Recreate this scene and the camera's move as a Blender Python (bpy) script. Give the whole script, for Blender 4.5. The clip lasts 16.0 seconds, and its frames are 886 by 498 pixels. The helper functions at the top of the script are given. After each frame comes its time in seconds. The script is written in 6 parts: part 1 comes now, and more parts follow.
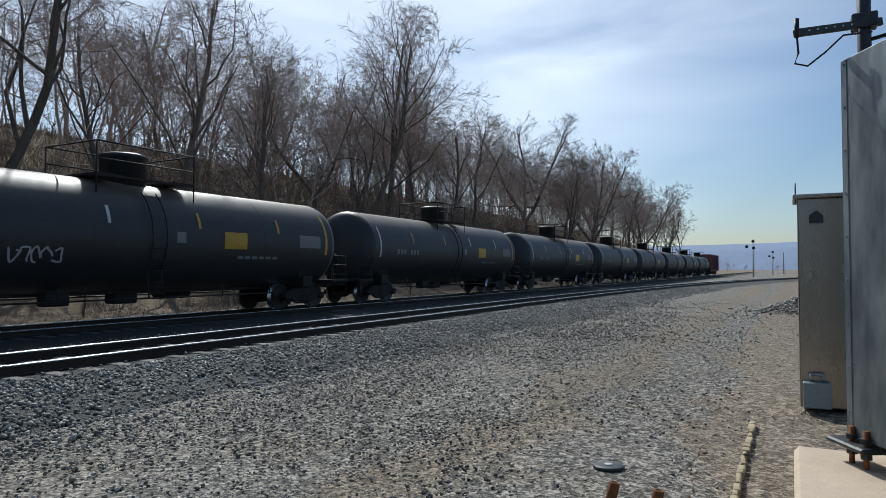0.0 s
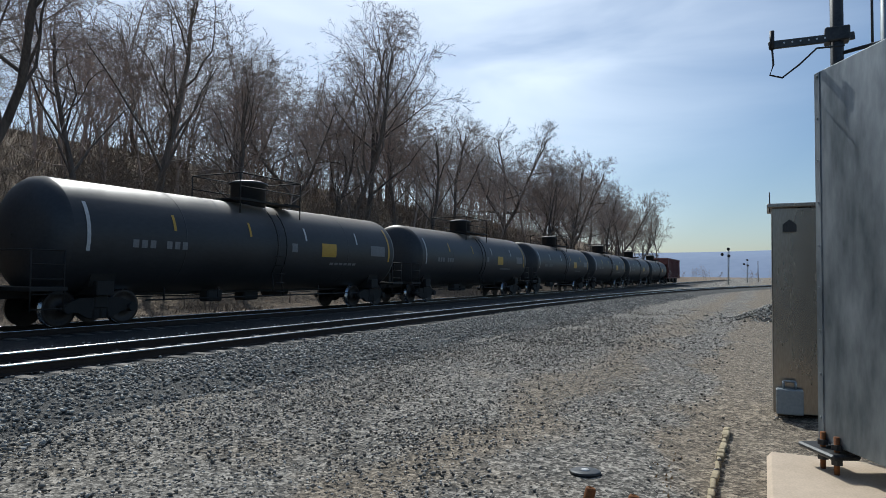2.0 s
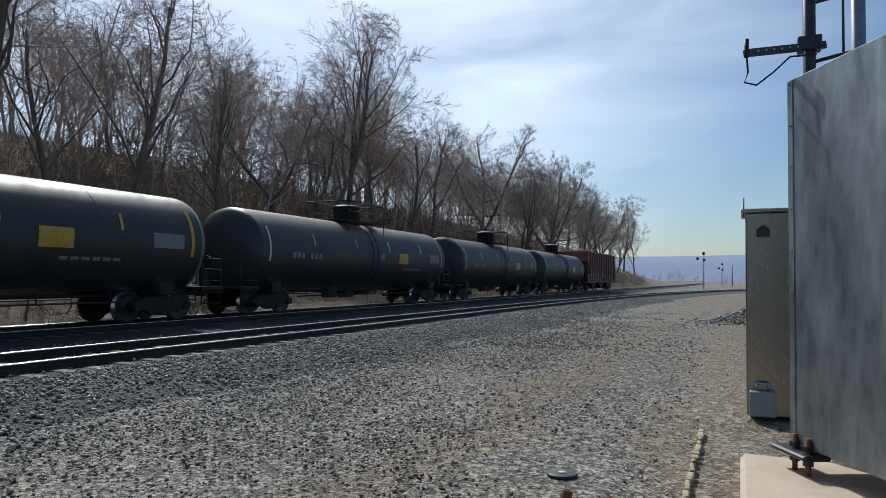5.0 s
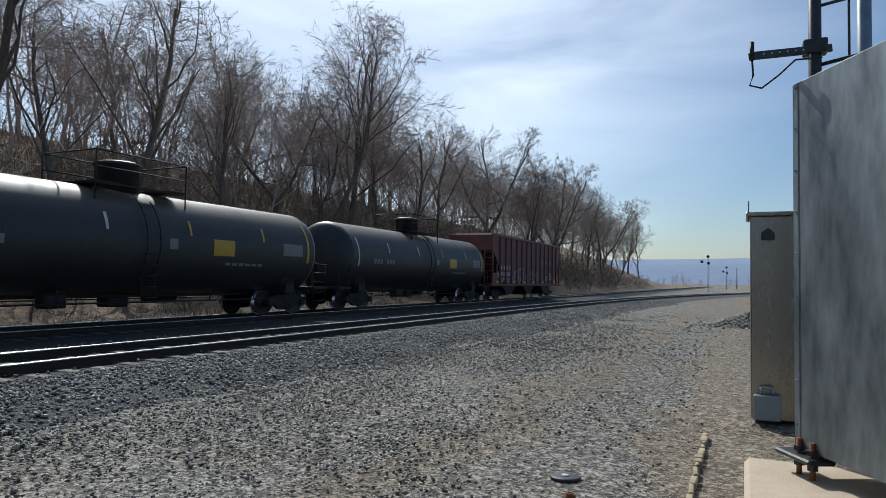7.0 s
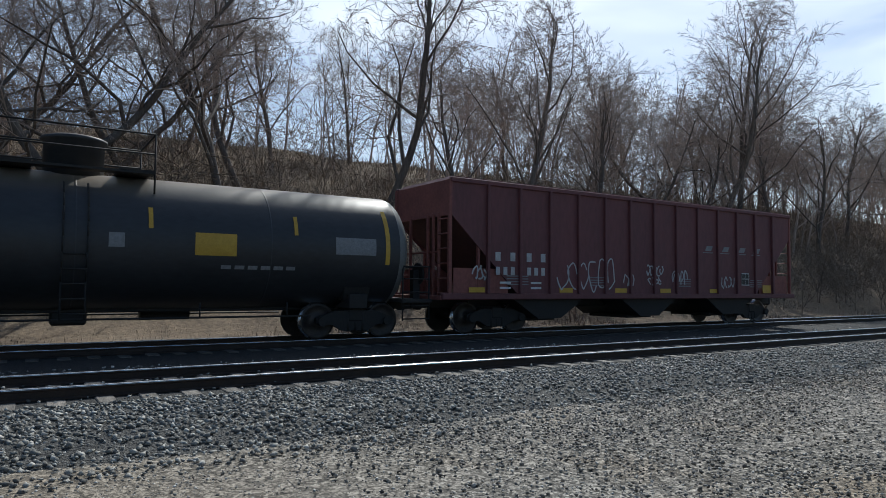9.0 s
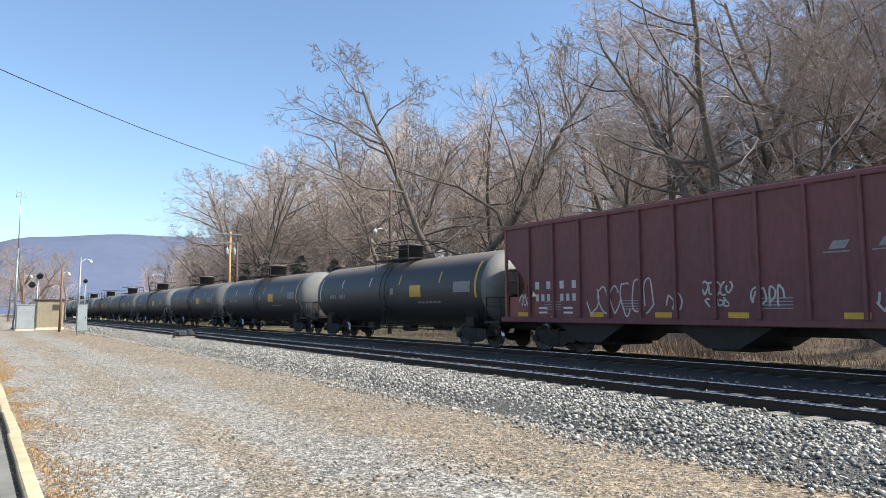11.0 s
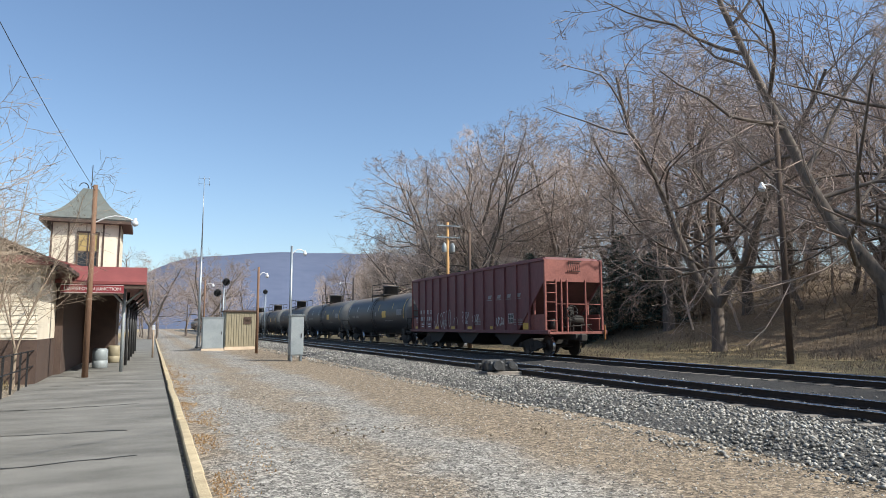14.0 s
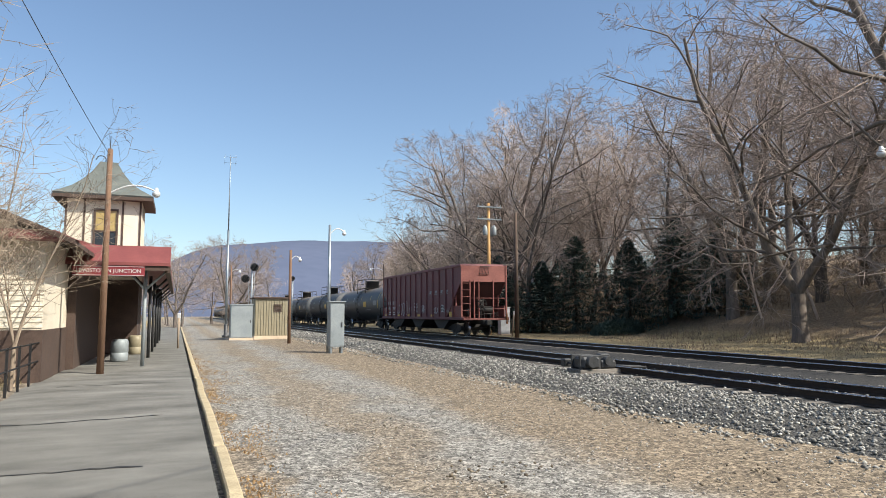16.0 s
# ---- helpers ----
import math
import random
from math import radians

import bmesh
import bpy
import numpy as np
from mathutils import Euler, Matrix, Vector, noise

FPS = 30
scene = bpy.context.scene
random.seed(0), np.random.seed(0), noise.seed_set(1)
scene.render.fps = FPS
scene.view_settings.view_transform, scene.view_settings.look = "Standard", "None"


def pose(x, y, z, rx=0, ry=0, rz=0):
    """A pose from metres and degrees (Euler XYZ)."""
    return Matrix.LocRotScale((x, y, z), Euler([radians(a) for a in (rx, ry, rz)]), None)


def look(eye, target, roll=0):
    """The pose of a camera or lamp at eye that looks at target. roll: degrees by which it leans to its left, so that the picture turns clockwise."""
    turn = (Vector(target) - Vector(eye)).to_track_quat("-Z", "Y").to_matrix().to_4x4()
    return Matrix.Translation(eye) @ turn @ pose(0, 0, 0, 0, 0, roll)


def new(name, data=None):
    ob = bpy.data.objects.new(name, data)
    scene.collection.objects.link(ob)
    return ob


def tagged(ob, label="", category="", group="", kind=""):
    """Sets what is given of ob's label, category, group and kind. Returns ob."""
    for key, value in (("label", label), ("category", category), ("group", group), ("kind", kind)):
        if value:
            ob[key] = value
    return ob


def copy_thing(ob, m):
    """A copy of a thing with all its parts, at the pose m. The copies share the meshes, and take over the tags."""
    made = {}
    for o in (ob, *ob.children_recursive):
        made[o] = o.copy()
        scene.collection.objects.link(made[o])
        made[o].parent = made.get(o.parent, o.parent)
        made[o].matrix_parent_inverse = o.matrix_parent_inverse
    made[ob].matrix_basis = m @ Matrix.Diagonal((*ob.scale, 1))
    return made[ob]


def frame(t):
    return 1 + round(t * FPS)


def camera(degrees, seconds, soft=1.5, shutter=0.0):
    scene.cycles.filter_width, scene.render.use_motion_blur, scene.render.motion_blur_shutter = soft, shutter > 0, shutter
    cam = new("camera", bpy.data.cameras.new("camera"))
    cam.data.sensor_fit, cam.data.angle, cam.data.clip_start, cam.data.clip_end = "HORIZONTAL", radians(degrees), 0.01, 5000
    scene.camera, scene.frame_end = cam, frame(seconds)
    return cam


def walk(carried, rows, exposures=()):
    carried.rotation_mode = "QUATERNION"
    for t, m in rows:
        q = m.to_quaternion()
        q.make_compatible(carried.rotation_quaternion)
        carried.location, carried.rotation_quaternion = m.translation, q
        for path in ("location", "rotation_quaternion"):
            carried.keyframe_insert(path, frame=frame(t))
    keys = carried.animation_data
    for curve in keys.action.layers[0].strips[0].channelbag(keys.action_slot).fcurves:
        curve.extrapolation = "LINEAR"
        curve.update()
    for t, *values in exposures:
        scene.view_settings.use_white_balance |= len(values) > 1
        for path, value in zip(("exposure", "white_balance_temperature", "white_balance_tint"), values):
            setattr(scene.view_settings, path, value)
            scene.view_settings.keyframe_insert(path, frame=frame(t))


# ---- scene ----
# Camera: stands on the platform edge, turns from the east view over the hillside to the west, then goes forward along the platform.
def turn(yaw, pitch, roll, ahead=0.0, side=0.0):
    return pose(side, ahead, 1.7, 90 + pitch, roll, yaw)


PATH = [
    (0.0, turn(-152.28, 1.73, -0.0)), (0.5, turn(-152.07, 1.69, 0.1)), (1.0, turn(-152.22, 1.73, -0.3)),
    (1.5, turn(-153.41, 1.95, -0.2)), (2.0, turn(-154.08, 2.17, -0.5)), (2.5, turn(-154.7, 2.36, -0.4)),
    (3.0, turn(-155.06, 2.45, -0.3)), (3.5, turn(-155.16, 2.42, -0.4)), (4.0, turn(-155.35, 2.42, -0.45)),
    (4.5, turn(-155.71, 2.41, -0.6)), (5.75, turn(-156.0, 2.5, -0.8)), (7.0, turn(-155.6, 2.6, -1.0)),
    (7.5, turn(-153.36, 2.62, -0.87)), (8.0, turn(-149.31, 3.14, -0.82)), (8.5, turn(-142.48, 3.03, -0.82)),
    (8.7, turn(-136.4, 2.9, -0.7)), (9.3, turn(-108.0, 3.6, -0.4)), (10.0, turn(-71.0, 4.8, 0.1)),
    (10.5, turn(-49.0, 5.2, 0.25)), (10.8, turn(-38.55, 5.27, 0.28)), (11.0, turn(-35.3, 5.32, 0.13)),
    (11.5, turn(-29.7, 5.0, -0.34)), (12.0, turn(-24.4, 5.1, -1.45)), (12.5, turn(-17.85, 4.15, 0.0)),
    (13.0, turn(-17.5, 4.5, 0.21, 1.2)), (13.5, turn(-21.37, 5.71, 0.1, 15.3)), (14.0, turn(-23.61, 6.58, 0.2, 22.0)),
    (14.5, turn(-25.13, 6.78, 0.2, 25.5)), (15.0, turn(-23.2, 6.05, 0.3, 26.0)), (15.5, turn(-22.2, 5.85, 0.0, 26.0)),
    (16.0, turn(-21.81, 5.56, 0.16, 26.0)),
]
cam = camera(67.6, 16.0, soft=0.6)
walk(cam, PATH, [(0.0, -0.52, 5900, 5), (8.0, -0.52, 5900, 5), (8.7, -0.52, 5900, 5), (10.8, 0.9, 6450, 8), (11.5, 0.7, 6400, 8), (12.0, 0.6, 6350, 8), (12.5, 0.36, 6250, 8), (13.0, 0.33, 6250, 8), (14.0, 0.46, 6450, 8), (16.0, 0.54, 6700, 8)])

# ---- world and sun ----
SUN_YAW, SUN_UP = 225.0, 43.0      # towards the sun, counter-clockwise from +y
sun_dir = Vector((-math.sin(radians(SUN_YAW)) * math.cos(radians(SUN_UP)),
                  math.cos(radians(SUN_YAW)) * math.cos(radians(SUN_UP)), math.sin(radians(SUN_UP))))
world = bpy.data.worlds.new("sky")
scene.world = world
world.use_nodes = True
wn, wl = world.node_tree.nodes, world.node_tree.links
sky = wn.new("ShaderNodeTexSky")
sky.sky_type, sky.sun_disc = "NISHITA", False
sky.sun_elevation, sky.sun_rotation = radians(SUN_UP), radians(-SUN_YAW)
sky.air_density, sky.dust_density, sky.ozone_density = 1.0, 1.0, 3.0
wco = wn.new("ShaderNodeTexCoord")
wmap = wn.new("ShaderNodeMapping")
wmap.inputs["Scale"].default_value = (1.2, 1.2, 5.0)
wmap.inputs["Rotation"].default_value = (0.1, 0.12, 0.5)
wnoise = wn.new("ShaderNodeTexNoise")
wnoise.inputs["Scale"].default_value, wnoise.inputs["Detail"].default_value = 1.7, 5
wnoise.inputs["Distortion"].default_value = 0.5
wramp = wn.new("ShaderNodeValToRGB")
wramp.color_ramp.elements[0].position, wramp.color_ramp.elements[1].position = 0.40, 0.72
wramp.color_ramp.elements[0].color = (0.3, 0.3, 0.3, 1)
wdot = wn.new("ShaderNodeVectorMath")
wdot.operation = "DOT_PRODUCT"
wdot.inputs[1].default_value = sun_dir
wnear = wn.new("ShaderNodeMapRange")
wnear.inputs[1].default_value, wnear.inputs[2].default_value = 0.6, 0.97
wnear.inputs[3].default_value, wnear.inputs[4].default_value = 0.0, 0.9
wmul = wn.new("ShaderNodeMath")
wmul.operation = "MULTIPLY"
wmix = wn.new("ShaderNodeMix")
wmix.data_type = "RGBA"
wmix.inputs[7].default_value = (15.5, 15.7, 16.0, 1)
wbg = wn["Background"]
wbg.inputs["Strength"].default_value = 0.125
wl.new(wco.outputs["Generated"], wmap.inputs["Vector"])
wl.new(wmap.outputs["Vector"], wnoise.inputs["Vector"])
wl.new(wnoise.outputs["Fac"], wramp.inputs["Fac"])
wl.new(wco.outputs["Generated"], wdot.inputs[0])
wl.new(wdot.outputs["Value"], wnear.inputs[0])
wl.new(wramp.outputs["Color"], wmul.inputs[0])
wl.new(wnear.outputs[0], wmul.inputs[1])
wl.new(wmul.outputs[0], wmix.inputs[0])
wl.new(sky.outputs["Color"], wmix.inputs[6])
wl.new(wmix.outputs[2], wbg.inputs["Color"])

sun = new("sun", bpy.data.lights.new("sun", "SUN"))
sun.data.energy, sun.data.angle, sun.data.color = 5.0, radians(0.6), (1.0, 0.94, 0.85)
sun.matrix_world = look(sun_dir * 100, (0, 0, 0))


# ---- materials ----
def material(name, dark, light, scale=4.0, rough=0.8, metal=0.0, bump=0.2, fine=40.0, stretch=(1, 1, 1), spread=0.0, contrast=(0.3, 0.7), dirt=None, dist=0.02):
    """Two-scale surface: broad stains between two colours, fine grain as relief, a shift from piece to piece."""
    m = bpy.data.materials.new(name)
    m.use_nodes = True
    n, l = m.node_tree.nodes, m.node_tree.links
    b = n["Principled BSDF"]
    co = n.new("ShaderNodeTexCoord")
    mp = n.new("ShaderNodeMapping")
    mp.inputs["Scale"].default_value = stretch
    l.new(co.outputs["Object"], mp.inputs["Vector"])
    big = n.new("ShaderNodeTexNoise")
    big.inputs["Scale"].default_value, big.inputs["Detail"].default_value, big.inputs["Roughness"].default_value = scale, 6, 0.6
    small = n.new("ShaderNodeTexNoise")
    small.inputs["Scale"].default_value, small.inputs["Detail"].default_value = fine, 4
    l.new(mp.outputs["Vector"], big.inputs["Vector"])
    l.new(mp.outputs["Vector"], small.inputs["Vector"])
    mixf = n.new("ShaderNodeMath")
    mixf.operation = "MULTIPLY_ADD"
    l.new(small.outputs["Fac"], mixf.inputs[0])
    mixf.inputs[1].default_value = 0.4
    add = n.new("ShaderNodeMath")
    add.operation = "MULTIPLY"
    l.new(big.outputs["Fac"], add.inputs[0])
    add.inputs[1].default_value = 0.6
    l.new(add.outputs[0], mixf.inputs[2])
    rp = n.new("ShaderNodeValToRGB")
    rp.color_ramp.elements[0].position, rp.color_ramp.elements[1].position = contrast
    rp.color_ramp.elements[0].color, rp.color_ramp.elements[1].color = (*dark, 1), (*light, 1)
    if dirt:
        e = rp.color_ramp.elements.new((contrast[0] + contrast[1]) / 2)
        e.color = (*dirt, 1)
    l.new(mixf.outputs[0], rp.inputs["Fac"])
    out = rp.outputs["Color"]
    if spread:
        inf = n.new("ShaderNodeObjectInfo")
        hs = n.new("ShaderNodeHueSaturation")
        mr = n.new("ShaderNodeMapRange")
        mr.inputs[3].default_value, mr.inputs[4].default_value = 1 - spread, 1 + spread
        l.new(inf.outputs["Random"], mr.inputs[0])
        l.new(mr.outputs[0], hs.inputs["Value"])
        l.new(out, hs.inputs["Color"])
        out = hs.outputs["Color"]
    l.new(out, b.inputs["Base Color"])
    b.inputs["Metallic"].default_value = metal
    rr = n.new("ShaderNodeMapRange")
    rr.inputs[3].default_value, rr.inputs[4].default_value = max(0.05, rough - 0.12), min(1, rough + 0.12)
    l.new(big.outputs["Fac"], rr.inputs[0])
    l.new(rr.outputs[0], b.inputs["Roughness"])
    if bump:
        bp = n.new("ShaderNodeBump")
        bp.inputs["Strength"].default_value, bp.inputs["Distance"].default_value = bump, dist
        l.new(small.outputs["Fac"], bp.inputs["Height"])
        l.new(bp.outputs["Normal"], b.inputs["Normal"])
    return m


def island_material(name, ramp, rough=0.85):
    """Loose pieces in one mesh, each with its own tone."""
    m = bpy.data.materials.new(name)
    m.use_nodes = True
    n, l = m.node_tree.nodes, m.node_tree.links
    g = n.new("ShaderNodeNewGeometry")
    r = n.new("ShaderNodeValToRGB")
    for i, (p, c) in enumerate(ramp):
        e = r.color_ramp.elements[i] if i < 2 else r.color_ramp.elements.new(p)
        e.position, e.color = p, (*c, 1)
    l.new(g.outputs["Random Per Island"], r.inputs["Fac"])
    l.new(r.outputs["Color"], n["Principled BSDF"].inputs["Base Color"])
    n["Principled BSDF"].inputs["Roughness"].default_value = rough
    return m


M = {}
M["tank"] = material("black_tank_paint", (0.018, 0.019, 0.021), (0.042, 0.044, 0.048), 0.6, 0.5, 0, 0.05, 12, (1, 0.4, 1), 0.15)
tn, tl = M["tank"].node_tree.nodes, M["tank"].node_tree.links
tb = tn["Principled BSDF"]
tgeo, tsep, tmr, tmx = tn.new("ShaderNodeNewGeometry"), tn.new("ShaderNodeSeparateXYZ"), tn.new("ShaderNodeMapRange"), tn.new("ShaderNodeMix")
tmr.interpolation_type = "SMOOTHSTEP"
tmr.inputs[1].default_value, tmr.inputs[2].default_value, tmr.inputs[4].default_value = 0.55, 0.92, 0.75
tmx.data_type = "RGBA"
tmx.inputs[7].default_value = (0.24, 0.19, 0.14, 1)      # beige sun glare painted along the top, by upward normal
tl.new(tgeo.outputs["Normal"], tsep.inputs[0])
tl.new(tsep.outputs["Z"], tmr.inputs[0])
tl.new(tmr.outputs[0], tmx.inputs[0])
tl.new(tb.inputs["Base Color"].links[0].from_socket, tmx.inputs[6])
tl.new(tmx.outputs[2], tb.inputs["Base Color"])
# Sun on the rear heads is put into this paler grey, with dust.
M["tank_end"] = material("sunlit_dusty_tank_end", (0.10, 0.10, 0.095), (0.2, 0.2, 0.19), 0.9, 0.6, 0, 0.05, 14)
M["under"] = material("greasy_black_steel", (0.008, 0.008, 0.008), (0.03, 0.026, 0.022), 2, 0.75, 0, 0.2, 20)
M["wheel"] = material("wheel_steel", (0.03, 0.025, 0.022), (0.09, 0.075, 0.065), 4, 0.5, 0.6, 0.1, 30)
M["tread"] = material("polished_tread", (0.35, 0.35, 0.36), (0.6, 0.6, 0.6), 4, 0.25, 1.0, 0, 30)
M["hopper"] = material("oxide_red_paint", (0.098, 0.034, 0.036), (0.178, 0.063, 0.065), 0.7, 0.65, 0, 0.08, 9, (1, 1, 0.35))
M["hopper_end"] = material("faded_red_paint", (0.15, 0.048, 0.04), (0.28, 0.1, 0.08), 1.5, 0.7, 0, 0.1, 12)
M["white"] = material("white_stencil", (0.45, 0.45, 0.45), (0.7, 0.7, 0.68), 6, 0.8, 0, 0, 30)
M["graffiti"] = material("pale_spray_paint", (0.32, 0.31, 0.3), (0.55, 0.55, 0.55), 6, 0.7, 0, 0, 30)
M["yellow"] = material("yellow_reflector", (0.42, 0.24, 0.02), (0.6, 0.37, 0.04), 5, 0.45, 0, 0, 30)
M["rail"] = material("worn_rail_head", (0.7, 0.69, 0.68), (0.85, 0.84, 0.83), 3, 0.22, 1.0, 0.01, 30, (1, 0.1, 1))
M["rail_side"] = material("rusty_rail_web", (0.02, 0.014, 0.011), (0.06, 0.038, 0.026), 6, 0.8, 0.1, 0.2, 40)
M["tie"] = material("weathered_tie_wood", (0.05, 0.043, 0.038), (0.28, 0.25, 0.215), 3, 0.9, 0, 0.5, 30, (0.3, 3, 3), 0.35)
M["bed"] = material("oily_ballast_bed", (0.012, 0.012, 0.012), (0.05, 0.048, 0.045), 9, 0.95, 0, 1.0, 22, dist=0.05)
M["stone"] = island_material("crushed_grey_stone", [(0.0, (0.08, 0.078, 0.073)), (1.0, (0.5, 0.48, 0.43)), (0.3, (0.17, 0.164, 0.148)), (0.75, (0.3, 0.29, 0.262))])
M["pebble"] = island_material("loose_pebbles", [(0.0, (0.12, 0.115, 0.105)), (1.0, (0.55, 0.53, 0.49)), (0.5, (0.27, 0.255, 0.23))])
M["yard_stone"] = island_material("dark_crushed_stone", [(0.0, (0.06, 0.055, 0.048)), (1.0, (0.56, 0.51, 0.44)), (0.4, (0.18, 0.165, 0.142)), (0.8, (0.34, 0.31, 0.265))])
M["clod"] = island_material("dark_earth_clods", [(0.0, (0.08, 0.062, 0.044)), (1.0, (0.3, 0.25, 0.18)), (0.5, (0.16, 0.128, 0.09))])
M["asphalt"] = material("aged_asphalt", (0.078, 0.076, 0.067), (0.215, 0.21, 0.19), 0.5, 0.9, 0, 0.5, 90, (1, 2.2, 1), 0, (0.38, 0.64), dist=0.006)
M["crack"] = material("tar_crack", (0.015, 0.015, 0.015), (0.03, 0.03, 0.03), 5, 0.7, 0, 0.3, 30)
M["kerb"] = material("worn_cream_kerb", (0.24, 0.19, 0.115), (0.58, 0.48, 0.31), 3, 0.9, 0, 0.4, 40, (1, 1, 1), 0.1)
M["bark"] = material("grey_brown_bark", (0.06, 0.05, 0.043), (0.22, 0.18, 0.15), 2.5, 0.95, 0, 0.8, 14, (1, 1, 0.25), 0.25)
M["twig"] = material("bare_twigs", (0.24, 0.188, 0.156), (0.48, 0.386, 0.325), 0.3, 0.9, 0, 0, 4, spread=0.25)
M["palebark"] = material("pale_sapling_bark", (0.16, 0.122, 0.09), (0.4, 0.32, 0.24), 2.5, 0.9, 0, 0.4, 14, (1, 1, 0.25), 0.2)
M["brush"] = island_material("dry_brush", [(0.0, (0.1, 0.075, 0.056)), (1.0, (0.34, 0.26, 0.19)), (0.5, (0.2, 0.152, 0.112))])
M["grass"] = island_material("dry_grass_blades", [(0.0, (0.14, 0.105, 0.05)), (1.0, (0.36, 0.29, 0.16)), (0.5, (0.22, 0.18, 0.085))])
M["leaf"] = island_material("fallen_leaves", [(0.0, (0.2, 0.11, 0.045)), (1.0, (0.42, 0.29, 0.15)), (0.5, (0.3, 0.19, 0.09))])
M["needle"] = island_material("spruce_needles", [(0.0, (0.025, 0.052, 0.044)), (1.0, (0.1, 0.145, 0.12)), (0.5, (0.052, 0.092, 0.078))])
M["galv"] = material("galvanised_steel", (0.17, 0.2, 0.22), (0.42, 0.46, 0.49), 2.6, 0.4, 0.7, 0.06, 11, (1, 1, 0.35), 0, (0.36, 0.66))
M["alu"] = material("brushed_aluminium", (0.27, 0.25, 0.22), (0.45, 0.42, 0.37), 1.4, 0.3, 0.9, 0.03, 60, (1, 1, 0.2))
M["darkmetal"] = material("dark_grey_steel", (0.03, 0.032, 0.034), (0.09, 0.092, 0.095), 5, 0.5, 0.5, 0.05, 40)
M["greybox"] = material("grey_cabinet_paint", (0.2, 0.235, 0.25), (0.34, 0.37, 0.38), 1.5, 0.55, 0.2, 0.04, 30)
M["concrete"] = material("pale_concrete", (0.46, 0.36, 0.26), (0.68, 0.55, 0.42), 3, 0.92, 0, 0.25, 60, dist=0.005)
M["rust"] = material("rusted_pipe", (0.13, 0.045, 0.015), (0.36, 0.15, 0.05), 8, 0.85, 0.2, 0.3, 40)
M["black"] = material("black_plastic", (0.008, 0.008, 0.009), (0.02, 0.02, 0.021), 5, 0.5, 0, 0, 30)
M["polewood"] = material("brown_pole_wood", (0.1, 0.055, 0.034), (0.22, 0.13, 0.08), 2, 0.9, 0, 0.5, 20, (3, 3, 0.3))
M["newpole"] = material("orange_pole_wood", (0.36, 0.2, 0.08), (0.5, 0.3, 0.13), 2, 0.9, 0, 0.4, 20, (3, 3, 0.3))
M["darkpole"] = material("dark_pole_wood", (0.045, 0.03, 0.022), (0.11, 0.075, 0.055), 2, 0.9, 0, 0.4, 20, (3, 3, 0.3))
M["cream"] = material("cream_clapboard", (0.62, 0.55, 0.43), (0.76, 0.7, 0.58), 1.2, 0.8, 0, 0.05, 20)
M["brown"] = material("dark_brown_boards", (0.045, 0.028, 0.022), (0.1, 0.065, 0.05), 3, 0.8, 0, 0.2, 20)
M["redroof"] = material("red_metal_roof", (0.15, 0.04, 0.038), (0.24, 0.07, 0.064), 2, 0.55, 0.1, 0.05, 20)
M["sign"] = material("maroon_sign_board", (0.16, 0.012, 0.018), (0.22, 0.022, 0.03), 2, 0.6, 0, 0, 20)
M["slate"] = material("grey_green_shingles", (0.075, 0.085, 0.078), (0.15, 0.165, 0.152), 3, 0.9, 0, 0.4, 30)
M["brickred"] = material("chimney_brick", (0.25, 0.09, 0.055), (0.4, 0.17, 0.11), 4, 0.9, 0, 0.4, 30)
M["glass"] = material("dark_window_glass", (0.012, 0.014, 0.018), (0.03, 0.033, 0.04), 2, 0.08, 0, 0, 20)
M["amber"] = material("amber_window_panel", (0.3, 0.22, 0.08), (0.45, 0.34, 0.14), 2, 0.4, 0, 0, 20)
M["tan"] = material("tan_ribbed_metal", (0.24, 0.21, 0.14), (0.33, 0.29, 0.2), 2, 0.6, 0.1, 0.05, 20)
M["contyellow"] = material("yellow_container_paint", (0.46, 0.34, 0.09), (0.64, 0.5, 0.17), 1.5, 0.6, 0, 0.05, 20)
M["contred"] = material("dull_red_container", (0.22, 0.05, 0.045), (0.33, 0.09, 0.08), 1.5, 0.6, 0, 0.05, 20)
M["lampwhite"] = material("white_lamp_head", (0.5, 0.51, 0.52), (0.72, 0.73, 0.74), 4, 0.4, 0.2, 0, 30)
# Air haze over the distance is mixed into these two base colours.
M["mountain"] = material("haze_tinted_wooded_mountain", (0.06, 0.08, 0.136), (0.092, 0.112, 0.176), 0.012, 1.0, 0, 0, 0.08)
M["farhill"] = material("haze_tinted_far_hill", (0.2, 0.26, 0.38), (0.25, 0.31, 0.43), 0.01, 1.0, 0, 0, 0.05)


